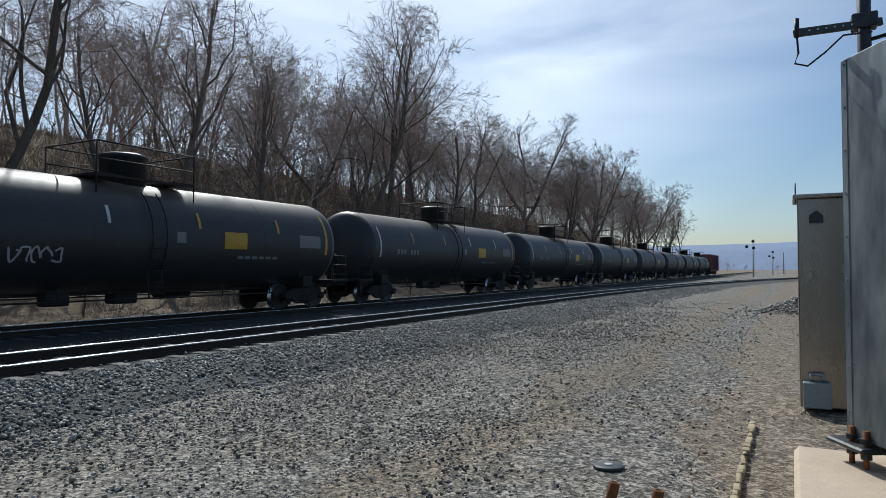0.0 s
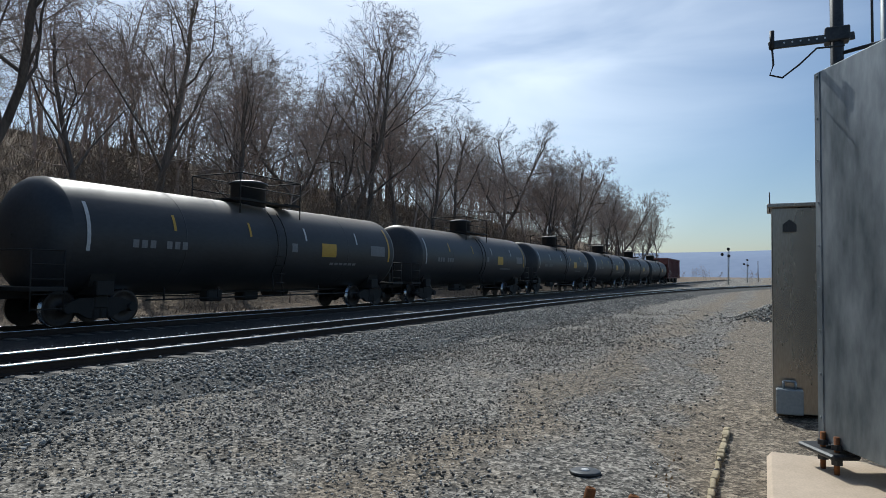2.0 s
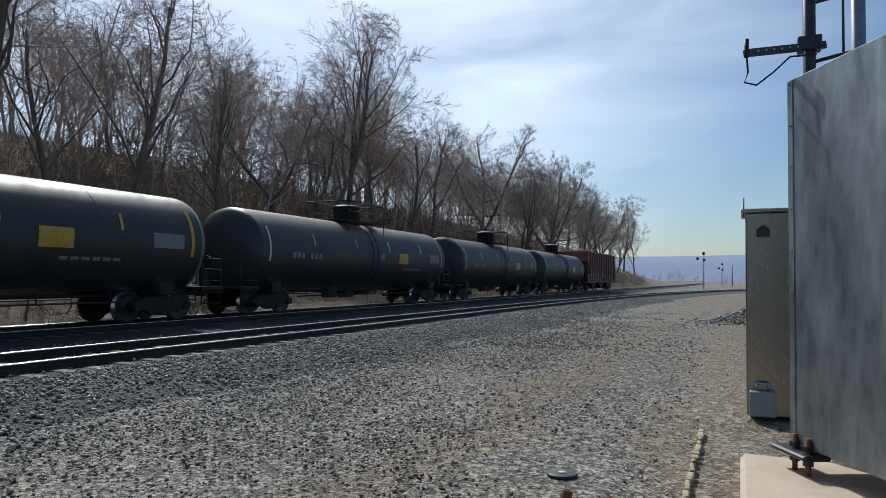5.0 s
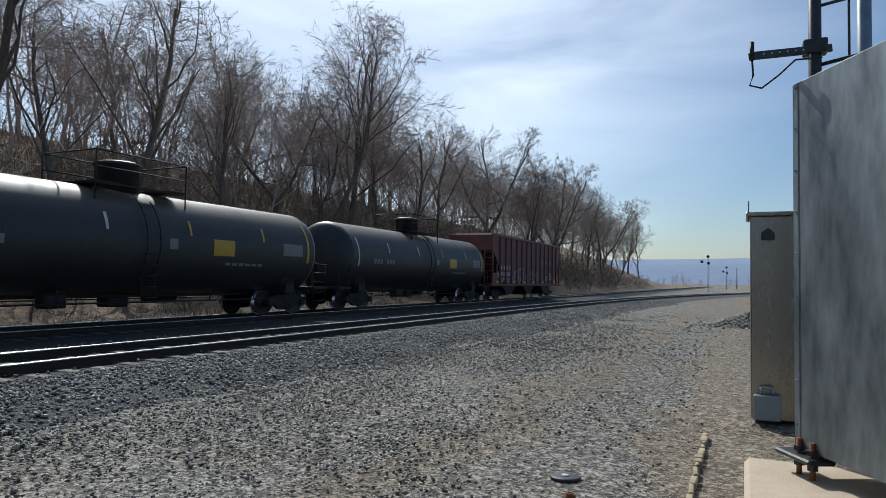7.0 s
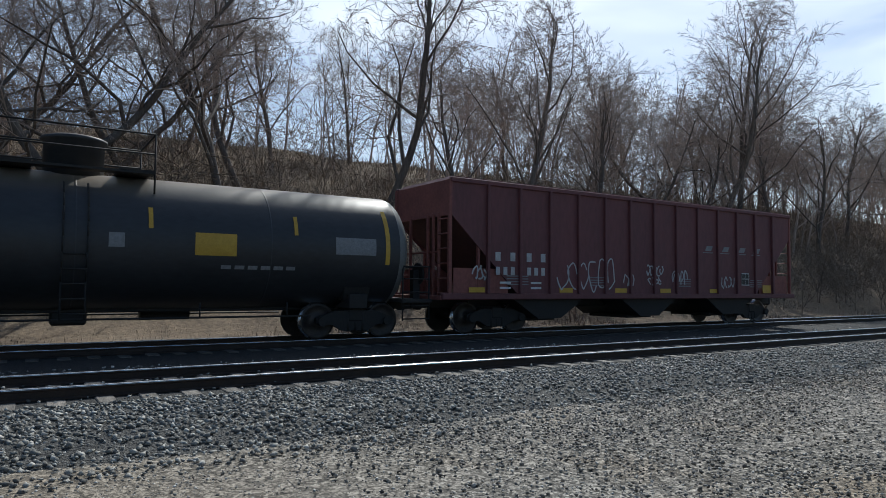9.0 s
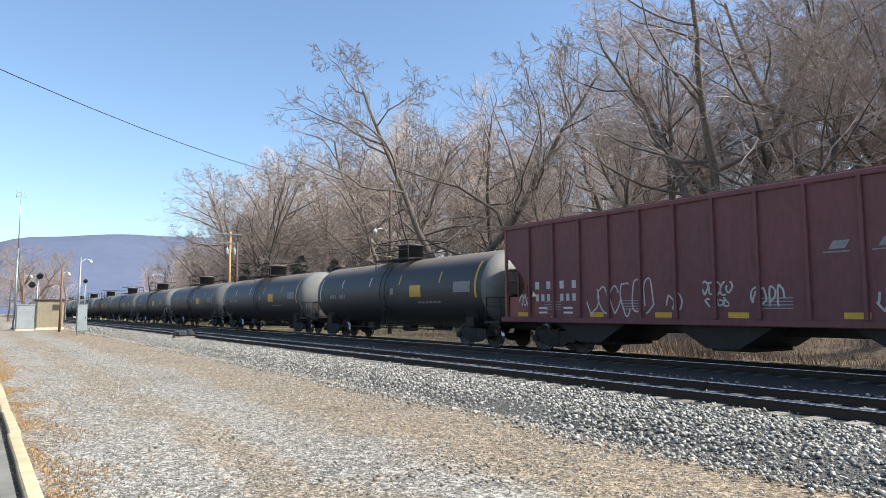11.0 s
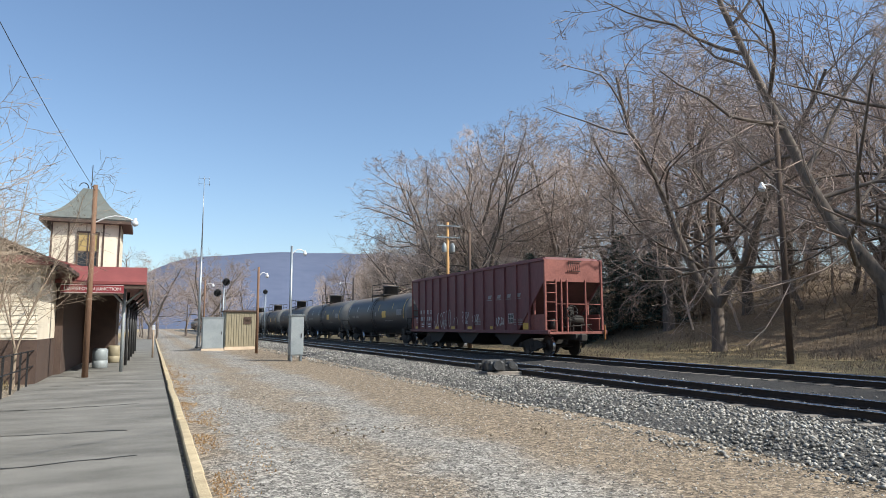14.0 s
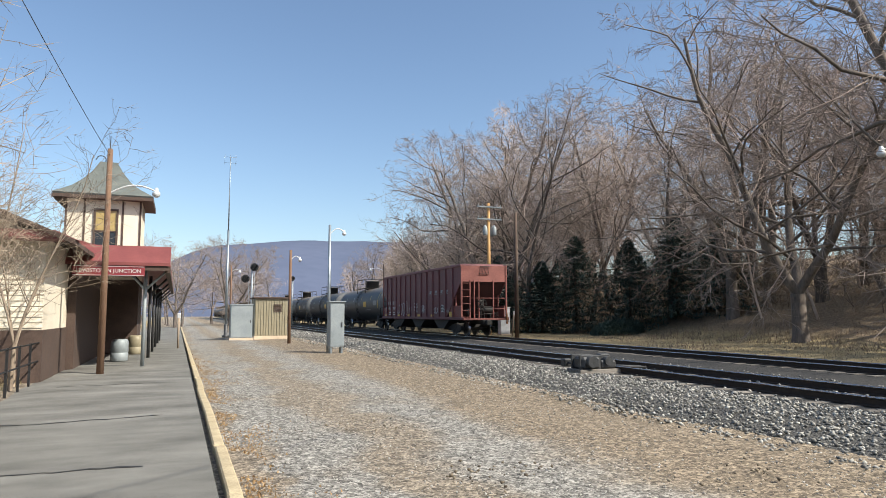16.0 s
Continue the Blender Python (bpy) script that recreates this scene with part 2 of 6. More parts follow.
def ground_material():
    m = bpy.data.materials.new("gravel_and_earth")
    m.use_nodes = True
    n, l = m.node_tree.nodes, m.node_tree.links
    b = n["Principled BSDF"]
    b.inputs["Roughness"].default_value = 0.95
    co = n.new("ShaderNodeTexCoord")
    sep = n.new("ShaderNodeSeparateXYZ")
    l.new(co.outputs["Object"], sep.inputs[0])

    def noise_tex(scale, detail=5, rough=0.6):
        t = n.new("ShaderNodeTexNoise")
        t.inputs["Scale"].default_value, t.inputs["Detail"].default_value, t.inputs["Roughness"].default_value = scale, detail, rough
        l.new(co.outputs["Object"], t.inputs["Vector"])
        return t.outputs["Fac"]

    def ramp(fac, *stops):
        r = n.new("ShaderNodeValToRGB")
        for i, (p, c) in enumerate(stops):
            e = r.color_ramp.elements[i] if i < 2 else r.color_ramp.elements.new(p)
            e.position, e.color = p, (*c, 1)
        l.new(fac, r.inputs["Fac"])
        return r.outputs["Color"]

    def math_node(op, a, v):
        k = n.new("ShaderNodeMath")
        k.operation = op
        for i, q in enumerate((a, v)):
            if isinstance(q, (int, float)):
                k.inputs[i].default_value = q
            else:
                l.new(q, k.inputs[i])
        return k.outputs[0]

    def edge(value, lo, hi):
        k = n.new("ShaderNodeMapRange")
        k.interpolation_type = "SMOOTHSTEP"
        k.inputs[1].default_value, k.inputs[2].default_value = lo, hi
        l.new(value, k.inputs[0])
        return k.outputs[0]

    def mix(fac, a, c):
        k = n.new("ShaderNodeMix")
        k.data_type = "RGBA"
        l.new(fac, k.inputs[0])
        l.new(a, k.inputs[6])
        l.new(c, k.inputs[7])
        return k.outputs[2]

    vor = n.new("ShaderNodeTexVoronoi")
    vor.inputs["Scale"].default_value = 40
    l.new(co.outputs["Object"], vor.inputs["Vector"])
    vor2 = n.new("ShaderNodeTexVoronoi")
    vor2.inputs["Scale"].default_value = 15
    l.new(co.outputs["Object"], vor2.inputs["Vector"])
    sepc = n.new("ShaderNodeSeparateColor")
    l.new(vor.outputs["Color"], sepc.inputs[0])
    sepc2 = n.new("ShaderNodeSeparateColor")
    l.new(vor2.outputs["Color"], sepc2.inputs[0])
    grain = math_node("ADD", math_node("MULTIPLY", sepc.outputs[0], 0.5), math_node("ADD", math_node("MULTIPLY", sepc2.outputs[1], 0.3), math_node("MULTIPLY", noise_tex(5, 8, 0.8), 0.2)))
    grey = ramp(grain, (0.15, (0.035, 0.034, 0.03)), (0.92, (0.56, 0.535, 0.48)), (0.5, (0.19, 0.18, 0.16)))
    brown = ramp(grain, (0.12, (0.04, 0.031, 0.021)), (0.92, (0.48, 0.385, 0.27)), (0.5, (0.175, 0.137, 0.094)))
    litter = ramp(noise_tex(7, 8, 0.75), (0.3, (0.09, 0.063, 0.042)), (0.75, (0.38, 0.28, 0.175)), (0.5, (0.2, 0.145, 0.092)))
    turf = ramp(noise_tex(2.5, 8, 0.75), (0.3, (0.14, 0.108, 0.05)), (0.75, (0.46, 0.36, 0.2)), (0.5, (0.29, 0.225, 0.115)))
    wander = math_node("MULTIPLY", math_node("SUBTRACT", noise_tex(0.35, 4), 0.5), 3.2)
    x = math_node("ADD", sep.outputs[0], wander)
    # brown earth along the ballast and beside the platform, grey stone where wheels run
    band = math_node("MULTIPLY", edge(x, 4.0, 5.2), edge(math_node("MULTIPLY", sep.outputs[1], 1.0), -6.0, 3.0))
    middle = math_node("MULTIPLY", math_node("MULTIPLY", edge(x, 1.9, 2.5), edge(math_node("MULTIPLY", x, -1.0), -3.6, -2.9)), 0.75)
    kerbside = math_node("MULTIPLY", edge(math_node("MULTIPLY", x, -1.0), -1.1, -0.7), 0.8)
    east = math_node("MULTIPLY", edge(noise_tex(0.5, 5), 0.52, 0.66), 0.4)
    fac = math_node("MAXIMUM", math_node("MAXIMUM", band, middle), math_node("MAXIMUM", kerbside, east))
    dark_stone = ramp(grain, (0.2, (0.017, 0.016, 0.0135)), (0.85, (0.52, 0.475, 0.41)), (0.5, (0.135, 0.122, 0.103)))
    grey = mix(edge(math_node("MULTIPLY", math_node("ADD", sep.outputs[1], wander), -1.0), -1.0, 6.0), grey, dark_stone)
    col = mix(fac, grey, brown)
    col = mix(edge(x, 20.0, 21.5), col, litter)
    col = mix(math_node("MULTIPLY", edge(x, 20.0, 21.5), edge(sep.outputs[1], 14.0, 34.0)), col, turf)
    hill = math_node("ADD", x, math_node("MULTIPLY", edge(sep.outputs[1], 15.0, 60.0), -9.0))
    col = mix(edge(hill, 23.5, 26.5), col, litter)
    col = mix(edge(math_node("MULTIPLY", x, -1.0), 3.6, 4.6), col, turf)
    col = mix(edge(math_node("MULTIPLY", x, -1.0), 6.6, 8.0), col, grey)
    l.new(col, b.inputs["Base Color"])
    bp = n.new("ShaderNodeBump")
    bp.inputs["Strength"].default_value, bp.inputs["Distance"].default_value = 1.0, 0.035
    l.new(math_node("ADD", math_node("MULTIPLY", grain, 0.7), noise_tex(6, 6)), bp.inputs["Height"])
    l.new(bp.outputs["Normal"], b.inputs["Normal"])
    return m


M["ground"] = ground_material()


# ---- mesh helpers ----
def part(name, bm, mat, parent=None, label=""):
    me = bpy.data.meshes.new(name)
    bm.to_mesh(me)
    bm.free()
    for k in (mat if isinstance(mat, (list, tuple)) else [mat]):
        me.materials.append(M[k])
    ob = new(name, me)
    ob.parent = parent
    if label:
        ob["label"] = label
    return ob


def piece(name, me, parent, m):
    ob = new(name, me)
    ob.parent = parent
    ob.matrix_local = m
    return ob


def empty(name, m=None):
    ob = new(name)
    ob.empty_display_size = 0.2
    if m is not None:
        ob.matrix_world = m
    return ob


def box(bm, x0, x1, y0, y1, z0, z1, bevel=0.0, mi=0):
    r = bmesh.ops.create_cube(bm, size=1.0, matrix=Matrix.Translation(((x0 + x1) / 2, (y0 + y1) / 2, (z0 + z1) / 2)) @ Matrix.Diagonal((abs(x1 - x0), abs(y1 - y0), abs(z1 - z0), 1)))
    fs = {f for v in r["verts"] for f in v.link_faces}
    for f in fs:
        f.material_index = mi
    if bevel:
        es = list({e for v in r["verts"] for e in v.link_edges})
        bmesh.ops.bevel(bm, geom=es, offset=bevel, segments=1, affect="EDGES", profile=0.5)
    return bm


def tube(bm, a, b, ra, rb=None, n=8, mi=0, smooth=True, caps=True):
    a, b = Vector(a), Vector(b)
    rb = ra if rb is None else rb
    d = b - a
    r = bmesh.ops.create_cone(bm, cap_ends=caps, segments=n, radius1=ra, radius2=max(rb, 1e-4), depth=d.length,
                              matrix=Matrix.Translation((a + b) / 2) @ d.to_track_quat("Z", "Y").to_matrix().to_4x4())
    for f in {f for v in r["verts"] for f in v.link_faces}:
        f.material_index = mi
        f.smooth = smooth and len(f.verts) == 4
    return bm


def lathe(bm, profile, m=None, n=24, mi=0, smooth=True, caps=True):
    """Turns (radius, height) pairs round z."""
    m = m or Matrix()
    rings = [[bm.verts.new(m @ Vector((r * math.cos(k * math.tau / n), r * math.sin(k * math.tau / n), z))) for k in range(n)] for r, z in profile]
    for a, b in zip(rings, rings[1:]):
        for k in range(n):
            f = bm.faces.new((a[k], a[(k + 1) % n], b[(k + 1) % n], b[k]))
            f.smooth, f.material_index = smooth, mi
    for ring, flip in ((rings[0], True), (rings[-1], False)) if caps else ():
        f = bm.faces.new(ring[::-1] if flip else ring)
        f.material_index = mi
    return bm


def prism(bm, outline, axis, lo, hi, mi=0):
    """Pushes a flat outline along x or y. Outline in (other, z)."""
    def pt(u, v, w):
        return (w, u, v) if axis == "x" else (u, w, v)
    a = [bm.verts.new(pt(u, v, lo)) for u, v in outline]
    b = [bm.verts.new(pt(u, v, hi)) for u, v in outline]
    fs = [bm.faces.new(a), bm.faces.new(b[::-1])]
    for i in range(len(a)):
        j = (i + 1) % len(a)
        fs.append(bm.faces.new((a[j], a[i], b[i], b[j])))
    for f in fs:
        f.material_index = mi
    bmesh.ops.recalc_face_normals(bm, faces=fs)
    return bm


def B():
    return bmesh.new()


def wire(name, pts, r, mat, parent=None, n=6, label="", category="", kind=""):
    bm = B()
    pts = [Vector(p) for p in pts]
    last = None
    for i, p in enumerate(pts):
        d = (pts[min(i + 1, len(pts) - 1)] - pts[max(i - 1, 0)]).normalized()
        u = d.cross(Vector((0.2, 0.1, 1))).normalized()
        w = d.cross(u)
        ring = [bm.verts.new(p + (u * math.cos(k * math.tau / n) + w * math.sin(k * math.tau / n)) * r) for k in range(n)]
        for k in range(n if last else 0):
            bm.faces.new((last[k], last[(k + 1) % n], ring[(k + 1) % n], ring[k])).smooth = True
        last = ring
    ob = part(name, bm, mat, parent)
    return tagged(ob, label, category, kind=kind)


def sag(a, b, drop, n=14):
    a, b = Vector(a), Vector(b)
    return [a.lerp(b, k / n) - Vector((0, 0, drop * 4 * (k / n) * (1 - k / n))) for k in range(n + 1)]


def words(name, text, size, m, mat, parent, depth=0.004):
    cu = bpy.data.curves.new(name, "FONT")
    cu.body, cu.size, cu.extrude, cu.align_x, cu.align_y = text, size, depth, "CENTER", "CENTER"
    tmp = bpy.data.objects.new(name, cu)
    me = bpy.data.meshes.new_from_object(tmp)
    bpy.data.objects.remove(tmp)
    me.materials.clear()
    me.materials.append(M[mat])
    ob = new(name, me)
    ob.parent = parent
    ob.matrix_local = m
    return ob


# ---- the lie of the land ----
def bend(y):
    return 0.025 * (y + math.sqrt(y * y + 900)) - 0.75 if y < 0 else 1.0 - math.exp(-y / 40)


def sweep(y):
    u = max(0.0, -y - 28)
    return -0.0013 * u * u if u < 75 else -0.0013 * 75 * (2 * u - 75)


def xa(y):
    return 11.0 + bend(y) + sweep(y)


def xb(y):
    return 16.6 + bend(y)


def hill(x, y):
    foot = 22.5 + 7.0 * min(1, max(0, (y - 5) / 40)) + bend(y) + 0.02 * max(0, y)
    u = x - foot
    if u <= 0:
        return 0.0
    k = min(1, max(0, (y - 5) / 25))
    rise, top = 0.75 - 0.33 * k, 19.0 - 8.0 * k
    z = top * (1 - math.exp(-rise * u * u / (u + 4) / top))
    return z * min(1, max(0.0, (320 - abs(y)) / 120)) + 0.5 * noise.noise((x * 0.12, y * 0.12, 0)) * min(1, u / 6)


def lines(points):
    out = []
    for (a, sa), (b, _) in zip(points, points[1:]):
        n = max(1, round((b - a) / sa))
        out += [a + (b - a) * k / n for k in range(n)]
    return out + [points[-1][0]]


def build_ground():
    xs = lines([(-3000, 900), (-300, 60), (-30, 3), (-4, 1.0), (0, 0.5), (8, 1.0), (20, 1.5), (80, 6), (140, 40), (300, 900), (3000, 1)])
    ys = lines([(-3000, 700), (-400, 40), (-120, 8), (-40, 2), (-14, 0.7), (50, 2), (110, 8), (240, 40), (400, 700), (3000, 1)])
    vs, fs = [], []
    for y in ys:
        for x in xs:
            z = hill(x, y) if x > 20 else 0.0
            if -30 < x < 8 and -60 < y < 90 and not (-4 < x < 0.75):
                z += 0.05 * noise.noise((x * 0.5, y * 0.25, 3)) - 0.03
            elif -4 < x < 0.75 and y > -9:
                z = -0.06
            vs.append((x, y, z))
    w = len(xs)
    for j in range(len(ys) - 1):
        for i in range(w - 1):
            k = j * w + i
            fs.append((k, k + 1, k + w + 1, k + w))
    me = bpy.data.meshes.new("ground")
    me.from_pydata(vs, [], fs)
    me.materials.append(M["ground"])
    for p in me.polygons:
        p.use_smooth = True
    return tagged(new("ground", me), "grey gravel yard with brown earth and a wooded slope", "ground", kind="structure")


build_ground()


def ridge(name, mat, pts, depth, label):
    """A long hill: a crest over a foot, both ways sloping."""
    vs, fs = [], []
    for (x, y, z) in pts:
        d = Vector((x, y, 0)).normalized() * depth
        vs += [(x - d.x, y - d.y, -2), (x - d.x * 0.45, y - d.y * 0.45, z * 0.62), (x, y, z), (x + d.x, y + d.y, -2)]
    for i in range(len(pts) - 1):
        for k in range(3):
            a = i * 4 + k
            fs.append((a, a + 1, a + 5, a + 4))
    me = bpy.data.meshes.new(name)
    me.from_pydata(vs, [], fs)
    me.materials.append(M[mat])
    for p in me.polygons:
        p.use_smooth = True
    return tagged(new(name, me), label, "mountain", kind="structure")


crest = []
for k in range(62):
    x = -420 + k * 14
    h = 84 * (1 - math.exp(-max(0, x + 60) / 42.0)) + 0.022 * max(0, x) + 2.2 * noise.noise((x * 0.02, 1, 0)) + 0.6 * noise.noise((x * 0.13, 4, 0)) - 4
    crest.append((x, 760, max(8, h) if x > -60 else 10 + 3 * noise.noise((x * 0.01, 2, 0))))
ridge("backdrop_mountain", "mountain", crest, 260, "long wooded mountain ridge tinted blue-violet for haze")
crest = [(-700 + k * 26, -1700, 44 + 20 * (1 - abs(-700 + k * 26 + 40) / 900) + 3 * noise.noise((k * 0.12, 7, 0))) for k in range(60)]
ridge("backdrop_hill", "farhill", crest, 300, "low hill in the distance tinted pale blue for haze")


# ---- tracks ----
def swept(name, mat, xf, y0, y1, step, outline, parent=None, smooth=False):
    """Pushes an outline (dx, z) along a track's line."""
    n = round((y1 - y0) / step)
    vs, fs, w = [], [], len(outline)
    for k in range(n + 1):
        y = y0 + (y1 - y0) * k / n
        vs += [(xf(y) + u, y, z) for u, z in outline]
    for k in range(n):
        for i in range(w - 1):
            a = k * w + i
            fs.append((a, a + 1, a + w + 1, a + w))
    me = bpy.data.meshes.new(name)
    me.from_pydata(vs, [], fs)
    me.materials.append(M[mat])
    me.polygons.foreach_set("use_smooth", [smooth] * len(fs))
    ob = new(name, me)
    ob.parent = parent
    return ob


RAIL = [(-0.07, 0.135), (-0.07, 0.15), (-0.012, 0.165), (-0.012, 0.25), (-0.036, 0.262), (-0.036, 0.297)]
RAIL = RAIL + [(-u, z) for u, z in RAIL[::-1]]
HEAD = [(-0.0365, 0.285), (-0.036, 0.291), (-0.032, 0.297), (-0.025, 0.301), (-0.014, 0.3035), (0.0, 0.304)]
HEAD = HEAD + [(-u, z) for u, z in HEAD[-2::-1]]
tie_bm = B()
box(tie_bm, -1.3, 1.3, -0.115, 0.115, -0.05, 0.14, 0.012)
tie_me = bpy.data.meshes.new("tie")
tie_bm.to_mesh(tie_me)
tie_bm.free()
tie_me.materials.append(M["tie"])


def build_track(xf, y0, y1, t0, t1, label):
    t = tagged(empty("railway_track"), label, "railway track", kind="structure")
    for g in (-0.7525, 0.7525):
        r = swept("rail", "rail_side", lambda y: xf(y) + g, y0, y1, 1.5, RAIL, t)
        h = swept("rail_head", "rail", lambda y: xf(y) + g, y0, y1, 1.5, HEAD, r, True)
        h["label"] = "polished rail head"
    y, vs, fs = y0, [], []
    cube = [Vector((sx, sy, sz)) for sx in (-1.3, 1.3) for sy in (-0.115, 0.115) for sz in (-0.05, 0.14)]
    quads = [(0, 1, 3, 2), (4, 6, 7, 5), (0, 4, 5, 1), (2, 3, 7, 6), (1, 5, 7, 3)]
    rnd = random.Random(5)
    while y < y1:
        s = (xf(y + 0.1) - xf(y - 0.1)) / 0.2
        m = pose(xf(y) + rnd.uniform(-0.06, 0.06), y, rnd.uniform(-0.012, 0.008), 0, 0, -math.degrees(math.atan(s)) + rnd.uniform(-1, 1))
        if t0 < y < t1:
            piece("tie", tie_me, t, m)
        else:
            o = len(vs)
            vs += [tuple(m @ v) for v in cube]
            fs += [tuple(o + i for i in q) for q in quads]
        y += 0.55
    if vs:
        me = bpy.data.meshes.new("far_ties")
        me.from_pydata(vs, [], fs)
        me.materials.append(M["tie"])
        o = new("far_ties", me)
        o.parent = t
        o["kind"] = "stuff"
    return t


build_track(xa, -230, 330, -32, 62, "main track with two bright worn rails on dark ties")
build_track(xb, -330, 330, 0, 0, "far main track under the train on dark ties")


M["shoulder"] = material("grey_ballast_shoulder", (0.015, 0.0145, 0.0135), (0.14, 0.135, 0.125), 14, 0.95, 0, 1.0, 34, (1, 1, 1), 0, (0.36, 0.64), dist=0.06)
SHOULDER = [(-4.25, -0.09), (-3.3, 0.104), (-2.4, 0.144), (-1.55, 0.131)]
sh = swept("ballast_shoulder", "shoulder", xa, -230, 330, 2.0, SHOULDER)
tagged(sh, "sloping shoulder of grey crushed stone", "track bed", kind="structure")
BED = [(-4.2, -0.08), (-3.3, 0.10), (-2.4, 0.30 - 0.16), (-1.2, 0.125), (1.2, 0.125), (2.6, 0.10), (3.2, 0.06)]
b1 = swept("track_bed_near", "bed", xa, -230, 330, 2.0, BED)
tagged(b1, "raised bed of oily dark ballast", "track bed", kind="structure")
BED2 = [(-3.3, 0.058), (-2.6, 0.10), (-1.2, 0.125), (1.2, 0.125), (2.4, 0.1), (3.8, -0.08)]
b2 = swept("track_bed_far", "bed", xb, -330, 330, 2.0, BED2)
tagged(b2, "raised bed of oily dark ballast", "track bed", kind="structure")


def stones(name, spots, mat, label, category="ballast"):
    """Many small angular stones in one mesh; spots: x, y, z, size."""
    rnd = np.random.RandomState(3)
    base = np.array([(1, 0, 0), (-1, 0, 0), (0, 1, 0), (0, -1, 0), (0, 0, 1), (0, 0, -1)], float)
    tri = np.array([(0, 2, 4), (2, 1, 4), (1, 3, 4), (3, 0, 4), (2, 0, 5), (1, 2, 5), (3, 1, 5), (0, 3, 5)])
    spots = np.array(spots)
    n = len(spots)
    v = base[None] * rnd.uniform(0.55, 1.2, (n, 6, 1)) + rnd.uniform(-0.28, 0.28, (n, 6, 3))
    a = rnd.uniform(0, math.tau, n)
    tilt = rnd.uniform(-0.9, 0.9, n)
    c, s = np.cos(a), np.sin(a)
    ct, st = np.cos(tilt), np.sin(tilt)
    x, y, z = v[..., 0], v[..., 1] * ct[:, None] - v[..., 2] * st[:, None], v[..., 1] * st[:, None] + v[..., 2] * ct[:, None]
    v = np.stack([x * c[:, None] - y * s[:, None], x * s[:, None] + y * c[:, None], z * 0.75], -1) * spots[:, None, 3:4] + spots[:, None, :3]
    f = (tri[None] + 6 * np.arange(n)[:, None, None]).reshape(-1, 3)
    me = bpy.data.meshes.new(name)
    me.vertices.add(n * 6)
    me.vertices.foreach_set("co", v.reshape(-1).astype(np.float32))
    me.loops.add(len(f) * 3)
    me.loops.foreach_set("vertex_index", f.reshape(-1).astype(np.int32))
    me.polygons.add(len(f))
    me.polygons.foreach_set("loop_start", (np.arange(len(f)) * 3).astype(np.int32))
    me.update(calc_edges=True)
    me.materials.append(M[mat])
    return tagged(new(name, me), label, category, kind="stuff")


def bed_height(u):
    for (a, za), (b, zb) in zip(BED, BED[1:]):
        if a <= u <= b:
            return za + (zb - za) * (u - a) / (b - a)
    return -0.02


rnd = random.Random(11)
spots = []

while len(spots) < 56000:
    y = rnd.triangular(-38, 66, 4) if rnd.random() < 0.75 else rnd.uniform(-60, 90)
    u = rnd.uniform(-4.7, -1.35) if rnd.random() < 0.92 else rnd.uniform(-1.3, 3)
    if u < -4.0 and rnd.random() < (-u - 4.0) / 0.7:
        continue
    near = 0.027 if -25 < y < 55 else 0.036
    spots.append((xa(y) + u + 0.25 * noise.noise((0.4 * y, 1, 1)), y, bed_height(u) + rnd.uniform(-0.005, 0.03), rnd.uniform(0.75, 1.8) * near))
stones("ballast_stones", spots, "stone", "loose crushed grey ballast stones beside the track")
spots = []

while len(spots) < 52000:
    y = rnd.triangular(-30, 48, 4)
    x = rnd.uniform(0.8, 7.4)
    if noise.noise((x * 0.7, y * 0.3, 9)) < rnd.uniform(-0.7, 0.5):
        continue
    spots.append((x, y, rnd.uniform(-0.02, 0.012), rnd.choice((0.006, 0.008, 0.01, 0.012, 0.018))))
for k in range(12000):
    spots.append((rnd.uniform(0.8, 7.2), rnd.triangular(2, 34, 6), rnd.uniform(-0.02, 0.01), rnd.uniform(0.008, 0.02)))
stones("gravel_pebbles", spots, "pebble", "loose pebbles scattered over the yard", "gravel")
spots = []
while len(spots) < 16000:
    x, y = rnd.uniform(-0.3, 8.0), -rnd.triangular(2, 40, 6)
    if rnd.random() > 0.16 + 0.84 * min(1, max(0, (x - 1.5 + 0.12 * y + 1.2) / 3.5)):
        continue
    if x < 0.35 and y > -8.5 or noise.noise((x * 0.6, y * 0.4, 15)) < rnd.uniform(-0.8, 0.35):
        continue
    spots.append((x, y, rnd.uniform(-0.022, 0.008), rnd.uniform(0.012, 0.03) * (1 if y > -16 else 1.5)))
stones("yard_stones", spots, "yard_stone", "dark crushed stones strewn over the yard", "gravel")
spots = []
for cx, cy, n in ((3.6, 6.2, 60), (4.4, 5.6, 45), (2.6, 9.2, 25), (5.2, 10.5, 25), (3.2, 32.5, 40), (5.6, 31.5, 30), (2.6, 36.0, 25), (7.6, 37.5, 40), (4.2, -8.0, 30)):
    spots += [(cx + rnd.gauss(0, 0.4), cy + rnd.gauss(0, 0.35), rnd.uniform(-0.01, 0.03), rnd.uniform(0.01, 0.032)) for _ in range(n)]
stones("earth_clods", spots, "clod", "dark clods of earth and stone on the yard", "clods")
spots = [(-0.6 + rnd.gauss(0, 0.9), -30 + rnd.gauss(0, 1.2), 0, 0.07) for _ in range(1500)]
spots = [(x, y, max(0, 0.75 - 0.42 * math.hypot(x + 0.6, (y + 30) * 0.8)) + rnd.uniform(-0.05, 0.02), s) for x, y, _, s in spots]
stones("ballast_pile", spots, "stone", "heap of dark crushed stone on the gravel", "stone pile")


